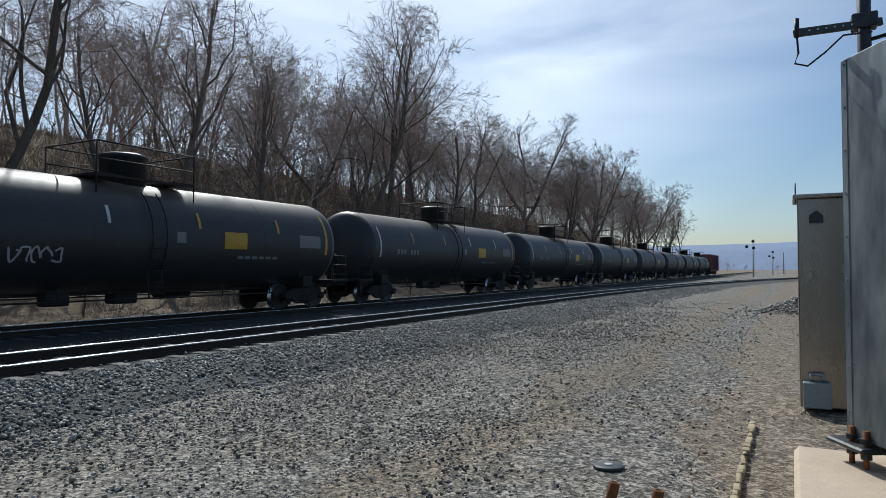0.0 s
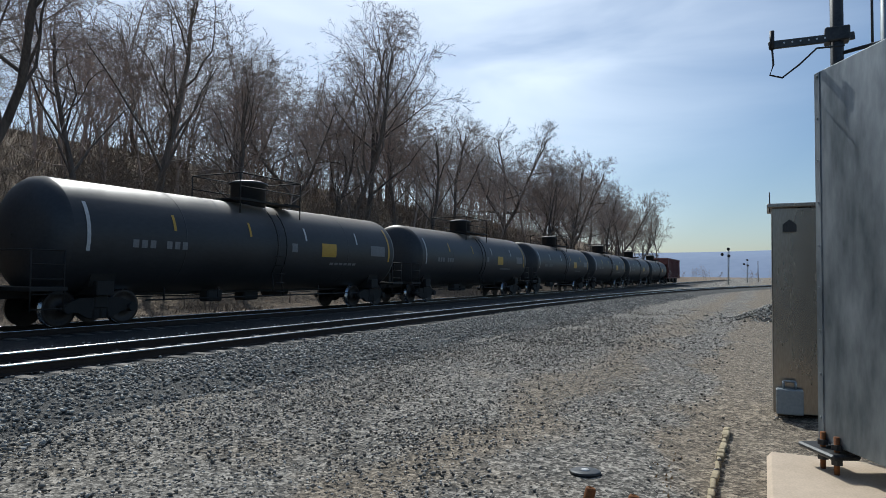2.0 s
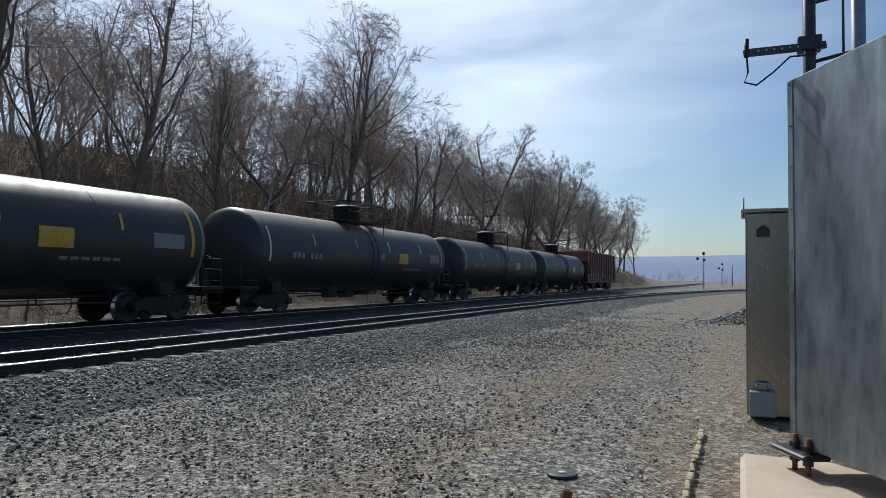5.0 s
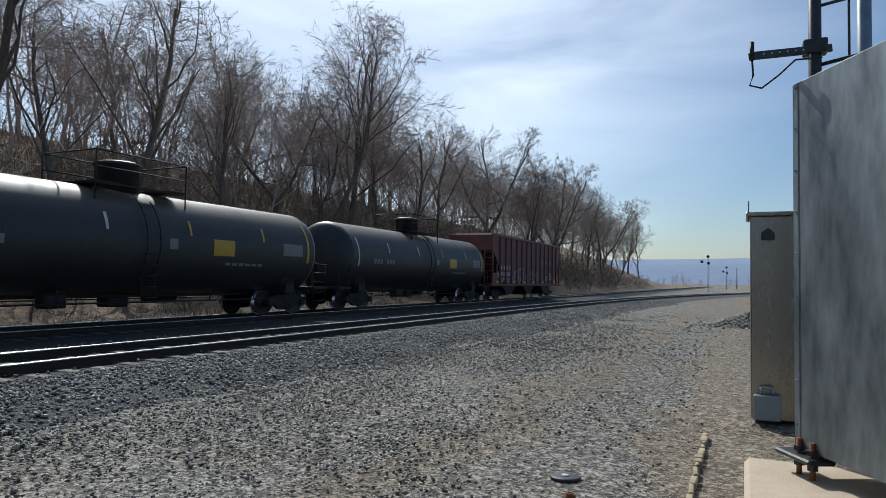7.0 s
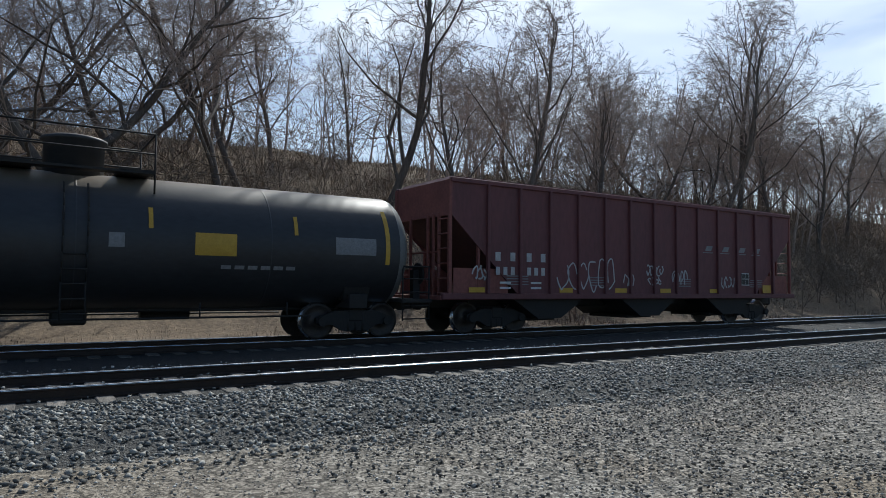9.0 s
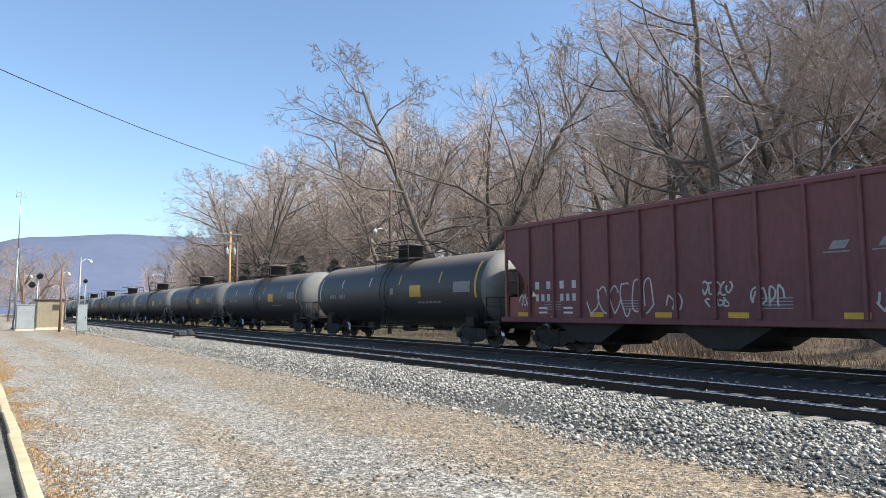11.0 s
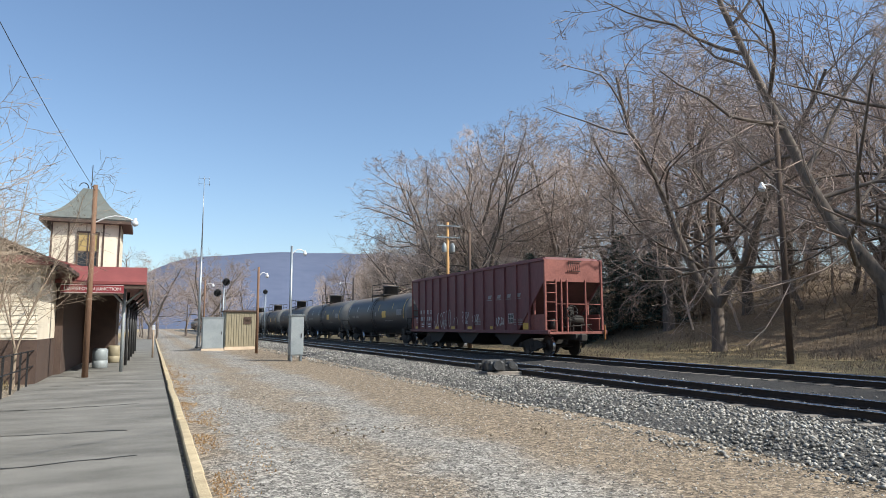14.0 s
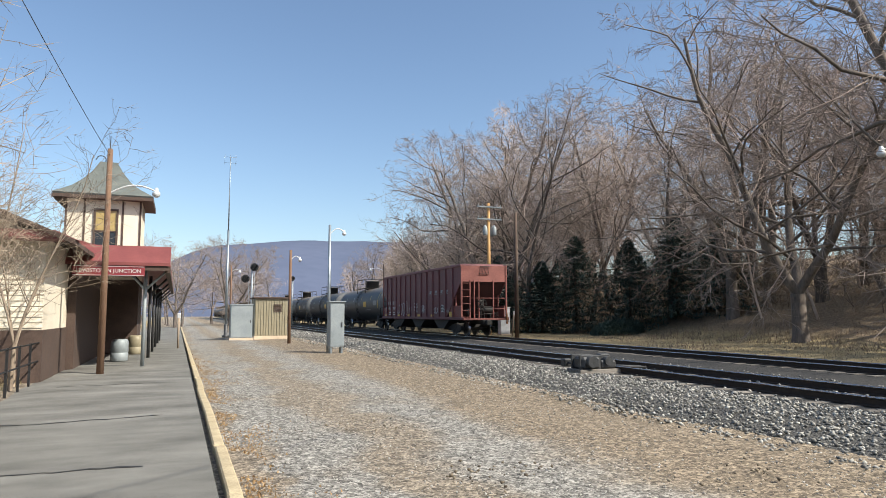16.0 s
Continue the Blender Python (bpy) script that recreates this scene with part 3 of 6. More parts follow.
# ---- platform ----
def build_platform():
    vs, fs = [], []
    ys = lines([(-4.5, 0.5), (120, 1)])
    for y in ys:
        for k in range(8):
            x = -3.35 + (0.42 + 3.35) * k / 7
            if k == 0:
                x += 0.18 * noise.noise((y * 0.6, 0, 5))
            vs.append((x, y, 0.012 * noise.noise((x * 0.6, y * 0.3, 2)) + (0.0 if k else -0.05)))
    for j in range(len(ys) - 1):
        for k in range(7):
            a = j * 8 + k
            fs.append((a, a + 1, a + 9, a + 8))
    me = bpy.data.meshes.new("platform")
    me.from_pydata(vs, [], fs)
    me.materials.append(M["asphalt"])
    for p in me.polygons:
        p.use_smooth = True
    p = tagged(new("platform", me), "worn grey asphalt platform with cracks and patches", "platform", kind="structure")
    rn = random.Random(8)
    for y0 in (2.1, 4.6, 7.9, 11.6, 15.3, 20.5, 27, 31.6, 34.4, 38.2, 44):
        bm = B()
        y, x = y0, -3.1 + rn.uniform(0, 0.6)
        last = None
        stop = rn.uniform(-0.4, 0.38)
        while x < stop:
            wdt = rn.uniform(0.008, 0.03) * (1.6 if rn.random() < 0.2 else 1)
            z = 0.012 * noise.noise((x * 0.6, y * 0.3, 2)) + 0.006
            cur = (bm.verts.new((x, y - wdt, z)), bm.verts.new((x, y + wdt, z)))
            if last:
                bm.faces.new((last[0], cur[0], cur[1], last[1]))
            last = cur
            x += rn.uniform(0.1, 0.25)
            y += rn.uniform(-0.07, 0.08)
        part("crack", bm, "crack", p)
    return p


build_platform()
kerb_bm = B()
box(kerb_bm, -0.07, 0.07, -1.195, 1.195, -0.12, 0.055, 0.018)
kerb_me = bpy.data.meshes.new("kerb_piece")
kerb_bm.to_mesh(kerb_me)
kerb_bm.free()
kerb_me.materials.append(M["kerb"])
kerb = tagged(empty("platform_kerb"), "worn cream-painted kerb along the platform", "kerb", kind="structure")
old_rnd = random.Random(21)
y = -8.2
while y < -3.6:
    ln, wd = old_rnd.uniform(0.1, 0.3), old_rnd.uniform(0.016, 0.036)
    bm = B()
    box(bm, -wd, wd, -ln / 2, ln / 2, -0.1, 0.0, 0.008)
    for vert in bm.verts:
        vert.co.x += 0.012 * noise.noise(vert.co * 9 + Vector((0, y, 0)))
    part("kerb_stone", bm, "kerb", kerb).matrix_local = pose(0.40 + 0.012 * noise.noise((y, 0, 0)), y + ln / 2, old_rnd.uniform(-0.004, 0.006), 0, 0, old_rnd.uniform(-4, 4))
    y += ln + old_rnd.uniform(0.0, 0.05)
for k in range(2, 54):
    y = -7.0 + 2.4 * k
    piece("kerb_stone", kerb_me, kerb, pose(0.55 + rnd.uniform(-0.012, 0.012), y, rnd.uniform(-0.012, 0.01), 0, rnd.uniform(-1.5, 1.5), rnd.uniform(-0.35, 0.35)))


# ---- train ----
def build_truck(parent, y):
    """A two-axle freight truck."""
    fr = B()
    for s in (-1, 1):
        prism(fr, [(y - 1.05, 0.55), (y - 0.55, 0.72), (y + 0.55, 0.72), (y + 1.05, 0.55), (y + 1.05, 0.42), (y + 0.6, 0.36), (y + 0.35, 0.22), (y - 0.35, 0.22), (y - 0.6, 0.36), (y - 1.05, 0.42)], "x", s * 1.0 - 0.07, s * 1.0 + 0.07)
        for k in (-0.2, 0, 0.2):
            tube(fr, (s * 1.0, y + k, 0.2), (s * 1.0, y + k, 0.68), 0.085, n=8)
        for k in (-0.9, 0.9):
            tube(fr, (s * 0.95, y + k, 0.46), (s * 1.16, y + k, 0.46), 0.12, n=10)
    box(fr, -1.1, 1.1, y - 0.2, y + 0.2, 0.45, 0.78, 0.03)
    part("truck_frame", fr, "under", parent, "black cast side frames")
    for k in (-0.9, 0.9):
        w = B()
        tube(w, (-0.8, y + k, 0.46), (0.8, y + k, 0.46), 0.08, n=8)
        for s in (-1, 1):
            m = pose(s * 0.7, y + k, 0.46, 0, 90, 0)
            lathe(w, [(0.485, -0.07 * s), (0.485, -0.045 * s), (0.46, -0.04 * s), (0.455, 0.07 * s), (0.38, 0.065 * s), (0.34, 0.03 * s), (0.15, 0.03 * s), (0.12, 0.08 * s)][::s], m, 20)
            for f in w.faces:
                c = f.calc_center_median()
                if abs(math.hypot(c.y - y - k, c.z - 0.46) - 0.457) < 0.012:
                    f.material_index = 1
        part("wheelset", w, ["wheel", "tread"], parent, "steel wheelset with bright treads")


def build_coupler(parent, y, s):
    bm = B()
    box(bm, -0.16, 0.16, min(y, y + s * 0.45), max(y, y + s * 0.45), 0.72, 0.98, 0.04)
    box(bm, -0.22, 0.1, y + s * 0.4 - 0.1, y + s * 0.4 + 0.1, 0.68, 1.02, 0.05)
    part("coupler", bm, "under", parent)


def build_tank_car(turned=False):
    car = empty("tank_car")
    R_, L_, ZC = 1.5, 16.0, 2.27
    bm = B()
    prof = [(0.02, -L_ / 2)]
    for k in range(1, 9):
        a = k / 8 * math.pi / 2
        prof.append((R_ * math.sin(a), -L_ / 2 + 0.6 * (1 - math.cos(a))))
    body = prof[-1:]
    body += [(R_, L_ / 2 - 0.6)]
    m = Matrix.Translation((0, 0, ZC)) @ Matrix.Rotation(-math.pi / 2, 4, "X")
    lathe(bm, body, m, 48, caps=False)
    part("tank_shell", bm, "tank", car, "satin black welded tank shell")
    for s in (-1, 1):
        bm = B()
        lathe(bm, [(max(r, 0.02), s * z) for r, z in prof][::s], m, 48, caps=False)
        part("tank_head", bm, "tank_end" if s > 0 else "tank", car, "dusty domed tank head, paled as if sunlit" if s > 0 else "black domed tank head")
    for u in (-4.0, 0.0, 4.0):
        bm = B()
        lathe(bm, [(R_ + 0.002, u - 0.02), (R_ + 0.006, u - 0.012), (R_ + 0.006, u + 0.012), (R_ + 0.002, u + 0.02)], m, 48, caps=False)
        part("weld_seam", bm, "tank", car)
    # fittings on top
    bm = B()
    lathe(bm, [(0.6, ZC + R_ - 0.1), (0.6, ZC + R_ + 0.66), (0.66, ZC + R_ + 0.68), (0.66, ZC + R_ + 0.74), (0.5, ZC + R_ + 0.8), (0.2, ZC + R_ + 0.84)], n=20)
    part("manway_housing", bm, "tank", car)
    bm = B()
    for s in (-1, 1):
        box(bm, -1.1, 1.1, s * 1.15 - 0.35, s * 1.15 + 0.35, ZC + R_ + 0.02, ZC + R_ + 0.06)
    box(bm, -1.1, -0.72, -1.5, 1.5, ZC + R_ - 0.02, ZC + R_ + 0.03)
    box(bm, 0.72, 1.1, -1.5, 1.5, ZC + R_ - 0.02, ZC + R_ + 0.03)
    part("top_platform", bm, "under", car, "black steel walkway grating")
    for sx in (-1, 1):
        for yy in (-1.5, 1.5):
            part("railing_post", tube(B(), (sx * 1.08, yy, ZC + R_ - 0.45), (sx * 1.08, yy, ZC + R_ + 0.86), 0.022, n=5), "under", car)
        for zz in (0.42, 0.86):
            part("handrail", tube(B(), (sx * 1.08, -1.5, ZC + R_ + zz), (sx * 1.08, 1.5, ZC + R_ + zz), 0.022, n=5), "under", car, "thin black safety railing")
    for sy in (-1.5, 1.5):
        part("handrail", tube(B(), (-1.08, sy, ZC + R_ + 0.86), (1.08, sy, ZC + R_ + 0.86), 0.022, n=5), "under", car, "thin black safety railing")
    for sx in (-1, 1):
        bm = B()
        for sy in (-0.22, 0.22):
            pts = [Vector((sx * (R_ + 0.09) * math.sin(a), sy, ZC + (R_ + 0.09) * math.cos(a))) for a in [0.75 + 0.2 * k for k in range(8)]]
            for a, b in zip(pts, pts[1:]):
                tube(bm, a, b, 0.02, n=5)
            tube(bm, pts[-1], (sx * 1.45, sy, 0.62), 0.02, n=5)
        for k in range(5):
            tube(bm, (sx * 1.5, -0.22, 0.75 + 0.3 * k), (sx * 1.5, 0.22, 0.75 + 0.3 * k), 0.018, n=5)
        part("ladder", bm, "under", car)
    # underframe
    bm = B()
    box(bm, -0.28, 0.28, -8.5, 8.5, 0.72, 1.0, 0.02)
    for s in (-1, 1):
        box(bm, -1.45, 1.45, s * 7.95 - 0.45, s * 7.95 + 0.45, 0.92, 1.02, 0.01)
        box(bm, -1.25, 1.25, s * 6.35 - 0.25, s * 6.35 + 0.25, 0.78, 1.15, 0.02)
        for sx in (-1, 1):
            tube(bm, (sx * 1.38, s * 8.35, 0.45), (sx * 1.38, s * 8.35, 1.9), 0.022, n=5)
            tube(bm, (sx * 1.38, s * 7.55, 0.45), (sx * 1.38, s * 7.55, 1.9), 0.022, n=5)
            for z in (0.5, 0.85, 1.2, 1.55, 1.88):
                tube(bm, (sx * 1.38, s * 7.55, z), (sx * 1.38, s * 8.35, z), 0.018, n=5)
        tube(bm, (-1.38, s * 8.38, 1.88), (1.38, s * 8.38, 1.88), 0.02, n=5)
        # saddles that hold the tank
        prism(bm, [(-1.05, 1.0), (1.05, 1.0), (1.3, 1.7), (0.9, 1.35), (0, 1.1), (-0.9, 1.35), (-1.3, 1.7)], "y", s * 6.35 - 0.35, s * 6.35 + 0.35)
    part("underframe", bm, "under", car)
    bm = B()
    for sx in (-1, 1):
        tube(bm, (sx * 1.2, -5.1, 0.62), (sx * 1.2, 5.1, 0.62), 0.025, n=5)
    box(bm, -0.25, 0.25, -0.35, 0.35, 0.45, 0.8, 0.05)
    tube(bm, (0.5, -2.6, 0.7), (0.5, -1.5, 0.7), 0.2, n=10)
    box(bm, -0.9, -0.5, 2.0, 2.6, 0.5, 0.85, 0.04)
    for yy in (-4.5, -2.5, 2.5, 4.5):
        tube(bm, (-1.2, yy, 0.62), (-1.2, yy, 0.95), 0.02, n=5)
    part("brake_rigging", bm, "under", car)
    bm = B()
    # hand brake and end platform gear
    lathe(bm, [(0.3, -0.03), (0.3, 0.03)], pose(-0.7, -8.4, 1.7, 90, 0, 0), 16)
    box(bm, -0.8, -0.6, -8.4, -8.2, 1.0, 1.8)
    part("hand_brake", bm, "under", car)
    for s in (-1, 1):
        build_coupler(car, s * 8.35, s)
        build_truck(car, s * 6.35)
    # reflector marks and stencilled panels follow the curve of the shell on both sides
    def patch(y0, y1, a0, a1, mat, name, label=""):
        for sx in (-1, 1):
            b = B()
            last = None
            for k in range(7):
                a = a0 + (a1 - a0) * k / 6
                p = [(sx * (R_ + 0.012) * math.cos(a), y, ZC + (R_ + 0.012) * math.sin(a)) for y in (y0, y1)]
                cur = [b.verts.new(q) for q in p]
                if last:
                    b.faces.new((last[0], cur[0], cur[1], last[1]) if sx > 0 else (last[0], last[1], cur[1], cur[0]))
                last = cur
            part(name, b, mat, car, label)
    for y in (-4.6, -1.4, 1.4, 4.4):
        patch(y - 0.045, y + 0.045, 0.18, 0.5, "yellow" if (y < 0) != turned else "white", "reflector", "narrow upright reflector strip")
    patch(-7.1, -6.98, -0.25, 0.75, "yellow", "reflector", "tall yellow reflector strip")
    patch(6.98, 7.08, -0.25, 0.6, "white", "reflector")
    patch(-3.2, -2.3, -0.18, 0.15, "yellow", "sign_panel", "square yellow panel")
    patch(-6.7, -5.6, -0.1, 0.18, "stencil_dim", "data_panel", "grey block of small stencils")
    for k in range(7):
        if k != 3:
            patch(5.6 - k * 0.27, 5.78 - k * 0.27, -0.16, -0.02, "stencil_dim", "stencil_bar")
    for k in range(6):
        patch(-4.6 + k * 0.3, -4.38 + k * 0.3, -0.38, -0.32, "stencil_dim", "stencil_bar")
    patch(-0.9, -0.6, -0.1, 0.1, "stencil_dim", "stencil_bar")
    return tagged(car, "black railway tank car with yellow reflector strips", "tank car", "tank cars in the train")


M["stencil_dim"] = material("dulled_white_stencil", (0.16, 0.16, 0.16), (0.3, 0.3, 0.3), 12, 0.8, 0, 0, 40)


def scrawl(seed, w, h, n):
    """A sprayed tag on a flat side: one looping ribbon a letter, in the (y, z) plane at x = 0; returns the letters' meshes."""
    rn = random.Random(seed)
    out = []
    for j in range(n):
        y0 = -w / 2 + w * (j + 0.5) / n
        a0, way = rn.uniform(0, math.tau), rn.choice((-1, 1))
        pts = []
        for k in range(8):
            a, r = a0 + way * k * rn.uniform(0.75, 1.2), rn.uniform(0.6, 1.0)
            pts.append((y0 + r * math.cos(a) * w / n * 0.6, r * math.sin(a) * h / 2))
        dense = []
        for a, b, c, d in zip(pts, pts[1:], pts[2:], pts[3:]):
            for k in range(6):
                t = k / 6
                dense.append(Vector([0.5 * (2 * q + (r - p) * t + (2 * p - 5 * q + 4 * r - s) * t * t + (3 * q - p - 3 * r + s) * t ** 3) for p, q, r, s in zip(a, b, c, d)]))
        bm = B()
        last = None
        for k, p in enumerate(dense):
            d = (dense[min(k + 1, len(dense) - 1)] - dense[max(k - 1, 0)]).normalized() * 0.024
            cur = (bm.verts.new((0, p.x - d.y, p.y + d.x)), bm.verts.new((0, p.x + d.y, p.y - d.x)))
            if last:
                bm.faces.new((last[0], last[1], cur[1], cur[0]))
            last = cur
        out.append(bm)
    return out


def build_hopper():
    car = empty("hopper_car")
    HL, HW, Z0, Z1 = 8.2, 1.5, 1.12, 4.3     # half length, half width, sill, top
    t = 0.05
    for s in (-1, 1):
        bm = B()
        # side sheet with its cut-back corners at the ends
        out = [(-HL + 2.35, Z0), (HL - 2.35, Z0), (HL, Z0 + 2.2), (HL, Z1), (-HL, Z1), (-HL, Z0 + 2.2)]
        prism(bm, out, "x", s * HW - t / 2, s * HW + t / 2)
        part("side_sheet", bm, "hopper", car, "oxide red side sheets")
    rib_bm = B()
    box(rib_bm, -0.05, 0.05, -0.045, 0.045, 0, Z1 - Z0 - 0.1, 0.012)
    rib_me = bpy.data.meshes.new("side_rib")
    rib_bm.to_mesh(rib_me)
    rib_bm.free()
    rib_me.materials.append(M["hopper"])
    for s in (-1, 1):
        for k in range(15):
            y = -HL + 0.05 + k * (2 * HL - 0.1) / 14
            if 1 <= k <= 13:
                piece("side_rib", rib_me, car, pose(s * (HW + 0.06), y, Z0 + 0.05))
    bm = B()
    for s in (-1, 1):
        box(bm, s * HW - 0.09, s * HW + 0.09, -HL - 0.05, HL + 0.05, Z1 - 0.08, Z1 + 0.06, 0.02)
        box(bm, s * HW - 0.07, s * HW + 0.09, -HL - 0.3, HL + 0.3, Z0 - 0.12, Z0 + 0.05, 0.02)
    part("side_sill", bm, "hopper", car)
    bm = B()
    prism(bm, [(-HL - 0.02, Z1), (HL + 0.02, Z1), (HL - 0.1, Z1 + 0.12), (-HL + 0.1, Z1 + 0.12)], "x", -HW + 0.12, HW - 0.12)
    part("roof", bm, "hopper", car, "dull red roof with hatches")
    for s in (-1, 1):
        bm = B()
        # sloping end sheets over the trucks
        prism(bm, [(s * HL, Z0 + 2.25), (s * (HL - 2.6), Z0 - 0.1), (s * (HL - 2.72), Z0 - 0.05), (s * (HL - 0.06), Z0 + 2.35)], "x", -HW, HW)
        part("slope_sheet", bm, "hopper_dark", car, "sloping end sheet in red darkened for shade")
    for s in (-1, 1):
        bm = B()
        box(bm, -HW, HW, s * HL - 0.05, s * HL + 0.05, Z0 + 2.2, Z1)
        part("end_sheet", bm, "hopper_end", car, "sun-faded red upper end sheet")
    for s in (-1, 1):
        bm = B()
        ye = s * (HL + 0.05)
        for x in (-HW, HW):
            box(bm, x - 0.05, x + 0.05, ye - 0.05, ye + 0.05, Z0 - 0.1, Z1, 0.01)
        for x in (-0.95, -0.66, -0.36, 0.62):
            box(bm, x - 0.035, x + 0.035, ye - 0.04, ye + 0.04, Z0 - 0.05, Z0 + 2.3, 0.01)
        for k in range(6):
            z = Z0 + 0.05 + k * 0.41
            tube(bm, (-HW, ye - s * -0.03, z), (-0.95, ye + s * 0.03, z), 0.022, n=5)
        for z in (Z0 + 0.55, Z0 + 1.2):
            tube(bm, (0.62, ye, z), (HW, ye, z), 0.022, n=5)
        tube(bm, (-0.95, ye, Z0 + 1.2), (0.62, ye, Z0 + 1.2), 0.025, n=5)
        part("end_ladder", bm, "hopper_end", car, "faded red end posts and ladder rungs")
    for s in (-1, 1):
        bm = B()
        box(bm, -HW, HW, s * (HL - 0.75), s * (HL + 0.35), Z0 - 0.13, Z0 - 0.02, 0.01)
        for x in (-1, 1):
            box(bm, x * HW - 0.03 * x, x * HW - 0.06 * x, s * (HL - 2.0), s * (HL - 0.1), Z0, Z0 + 0.75)
            box(bm, x * HW - 0.02 * x, x * HW - 0.1 * x, s * (HL - 0.95) - 0.04, s * (HL - 0.95) + 0.04, Z0, Z0 + 2.3)
        part("end_platform", bm, "hopper_end", car)
    bm = B()
    for k in range(7):
        tube(bm, (-0.25 + k * 0.1, -HL - 0.1, Z1 - 0.05), (-0.35 + k * 0.1, -HL - 0.12, Z1 - 0.55), 0.012, n=4)
    for z in (0.05, 0.5):
        tube(bm, (-0.3 - z * 0.15, -HL - 0.11, Z1 - z), (0.4 - z * 0.15, -HL - 0.11, Z1 - z), 0.02, n=5)
    part("roof_step", bm, "under", car)
    # brake gear on the rear end platform
    bm = B()
    hub = Vector((-0.2, -HL - 0.18, Z0 + 0.85))
    rim = [hub + Vector((0.28 * math.cos(k * math.tau / 14), 0, 0.28 * math.sin(k * math.tau / 14))) for k in range(15)]
    for a, b in zip(rim, rim[1:]):
        tube(bm, a, b, 0.025, n=6)
    for k in range(0, 14, 3):
        tube(bm, hub + Vector((0, 0.05, 0)), rim[k], 0.02, n=5)
    tube(bm, hub, hub + Vector((0, 0.16, 0)), 0.09, n=10)
    part("brake_wheel", bm, "under", car, "spoked hand brake wheel")
    bm = B()
    box(bm, -0.38, 0.0, -HL - 0.04, -HL + 0.2, Z0 + 0.62, Z0 + 1.08, 0.04)
    tube(bm, (-0.2, -HL + 0.04, Z0 - 0.05), (-0.2, -HL + 0.04, Z0 + 0.7), 0.05, n=6)
    tube(bm, (-0.6, -HL - 0.02, Z0 + 0.18), (0.95, -HL - 0.02, Z0 + 0.3), 0.028, n=6)
    part("brake_housing", bm, "under", car)
    bm = B()
    lathe(bm, [(0.05, -0.42), (0.17, -0.4), (0.21, -0.3), (0.21, 0.3), (0.17, 0.4), (0.05, 0.42)], pose(0.42, -HL + 0.55, Z0 + 0.5, 0, 90, 0), 16)
    for x in (0.2, 0.62):
        box(bm, x - 0.03, x + 0.03, -HL + 0.3, -HL + 0.8, Z0 - 0.02, Z0 + 0.32)
    part("air_reservoir", bm, "under", car, "greasy black air reservoir")
    bm = B()
    tube(bm, (-0.85, -HL + 0.4, Z0), (-0.85, -HL + 0.4, Z0 + 0.55), 0.13, n=12)
    tube(bm, (-0.85, -HL + 0.4, Z0 + 0.5), (0.3, -HL + 0.5, Z0 + 0.62), 0.022, n=6)
    tube(bm, (0.75, -HL + 0.5, Z0 + 0.5), (1.15, -HL + 0.2, Z0 - 0.02), 0.022, n=6)
    part("control_valve", bm, "under", car)
    bm = B()
    box(bm, -0.3, 0.3, -HL - 0.55, HL + 0.55, 0.74, Z0 - 0.12, 0.02)
    part("centre_sill", bm, "under", car)
    for y in (-4.5, 0, 4.5):
        bm = B()
        prism(bm, [(y - 1.6, Z0), (y + 1.6, Z0), (y + 0.45, 0.42), (y - 0.45, 0.42)], "x", -1.35, 1.35)
        box(bm, -0.9, 0.9, y - 0.6, y + 0.6, 0.34, 0.44, 0.02)
        part("discharge_chute", bm, "under", car, "black sloping hopper chute")
    for s in (-1, 1):
        build_coupler(car, s * (HL + 0.35), s)
        build_truck(car, s * 6.3)
    bm = B()
    box(bm, 1.32, 1.4, -HL - 0.45, -HL - 0.37, 0.75, 1.4, 0.02)
    part("marker_bar", bm, "rust", car, "orange-red hose bracket")
    # marks on the side towards the yard
    X = -HW - 0.03


    def bars(y0, y1, z0, z1, mat="white", name="stencil_bar"):
        b = B()
        box(b, X - 0.004, X + 0.004, y0, y1, z0, z1)
        part(name, b, mat, car)
    for k, y in enumerate((6.62, 6.35, 6.08, 5.47, 5.2, 4.93)):
        bars(y - 0.07, y + 0.07, 1.7, 1.93, "graffiti")
        if k % 3 != 1:
            bars(y - 0.09, y + 0.09, 2.1, 2.35, "graffiti")
    for y in (6.35, 5.2):
        for z in (1.3, 1.45):
            bars(y - 0.2, y + 0.2, z, z + 0.06)
    # slanting company mark drawn as plain blocks over a line
    for y in (-2.95, -3.95, -4.97, -5.92):
        b = B()
        for z0, z1, wa, wb in ((2.72, 2.9, 0.17, 0.17), (2.64, 2.67, 0.3, 0.26)):
            prism(b, [(y + wa, z0), (y - wb, z0), (y - wb - (z1 - z0) * 0.6, z1), (y + wa - (z1 - z0) * 0.6, z1)], "x", X - 0.005, X + 0.003)
        part("company_mark", b, "stencil_dim", car, "slanting pale company mark")
    for y in (7.35, 4.0, 1.6, -0.6, -3.3, -6.6):
        bars(y - 0.27, y + 0.27, 1.2, 1.34 if y != -6.6 else 1.5, "yellow", "reflector")
    for y in (2.6, -1.55, 5.9, -5.9):
        for z in (1.42, 1.5, 1.58, 1.66):
            bars(y - 0.4, y + 0.4, z, z + 0.03, "stencil_dim")
    b = B()
    box(b, X - 0.004, X + 0.004, -5.45, -4.95, 1.5, 1.95)
    part("data_plate", b, "black", car)
    for yy in (-5.42, -5.2, -4.98):
        bars(yy - 0.025, yy + 0.025, 1.5, 1.95)
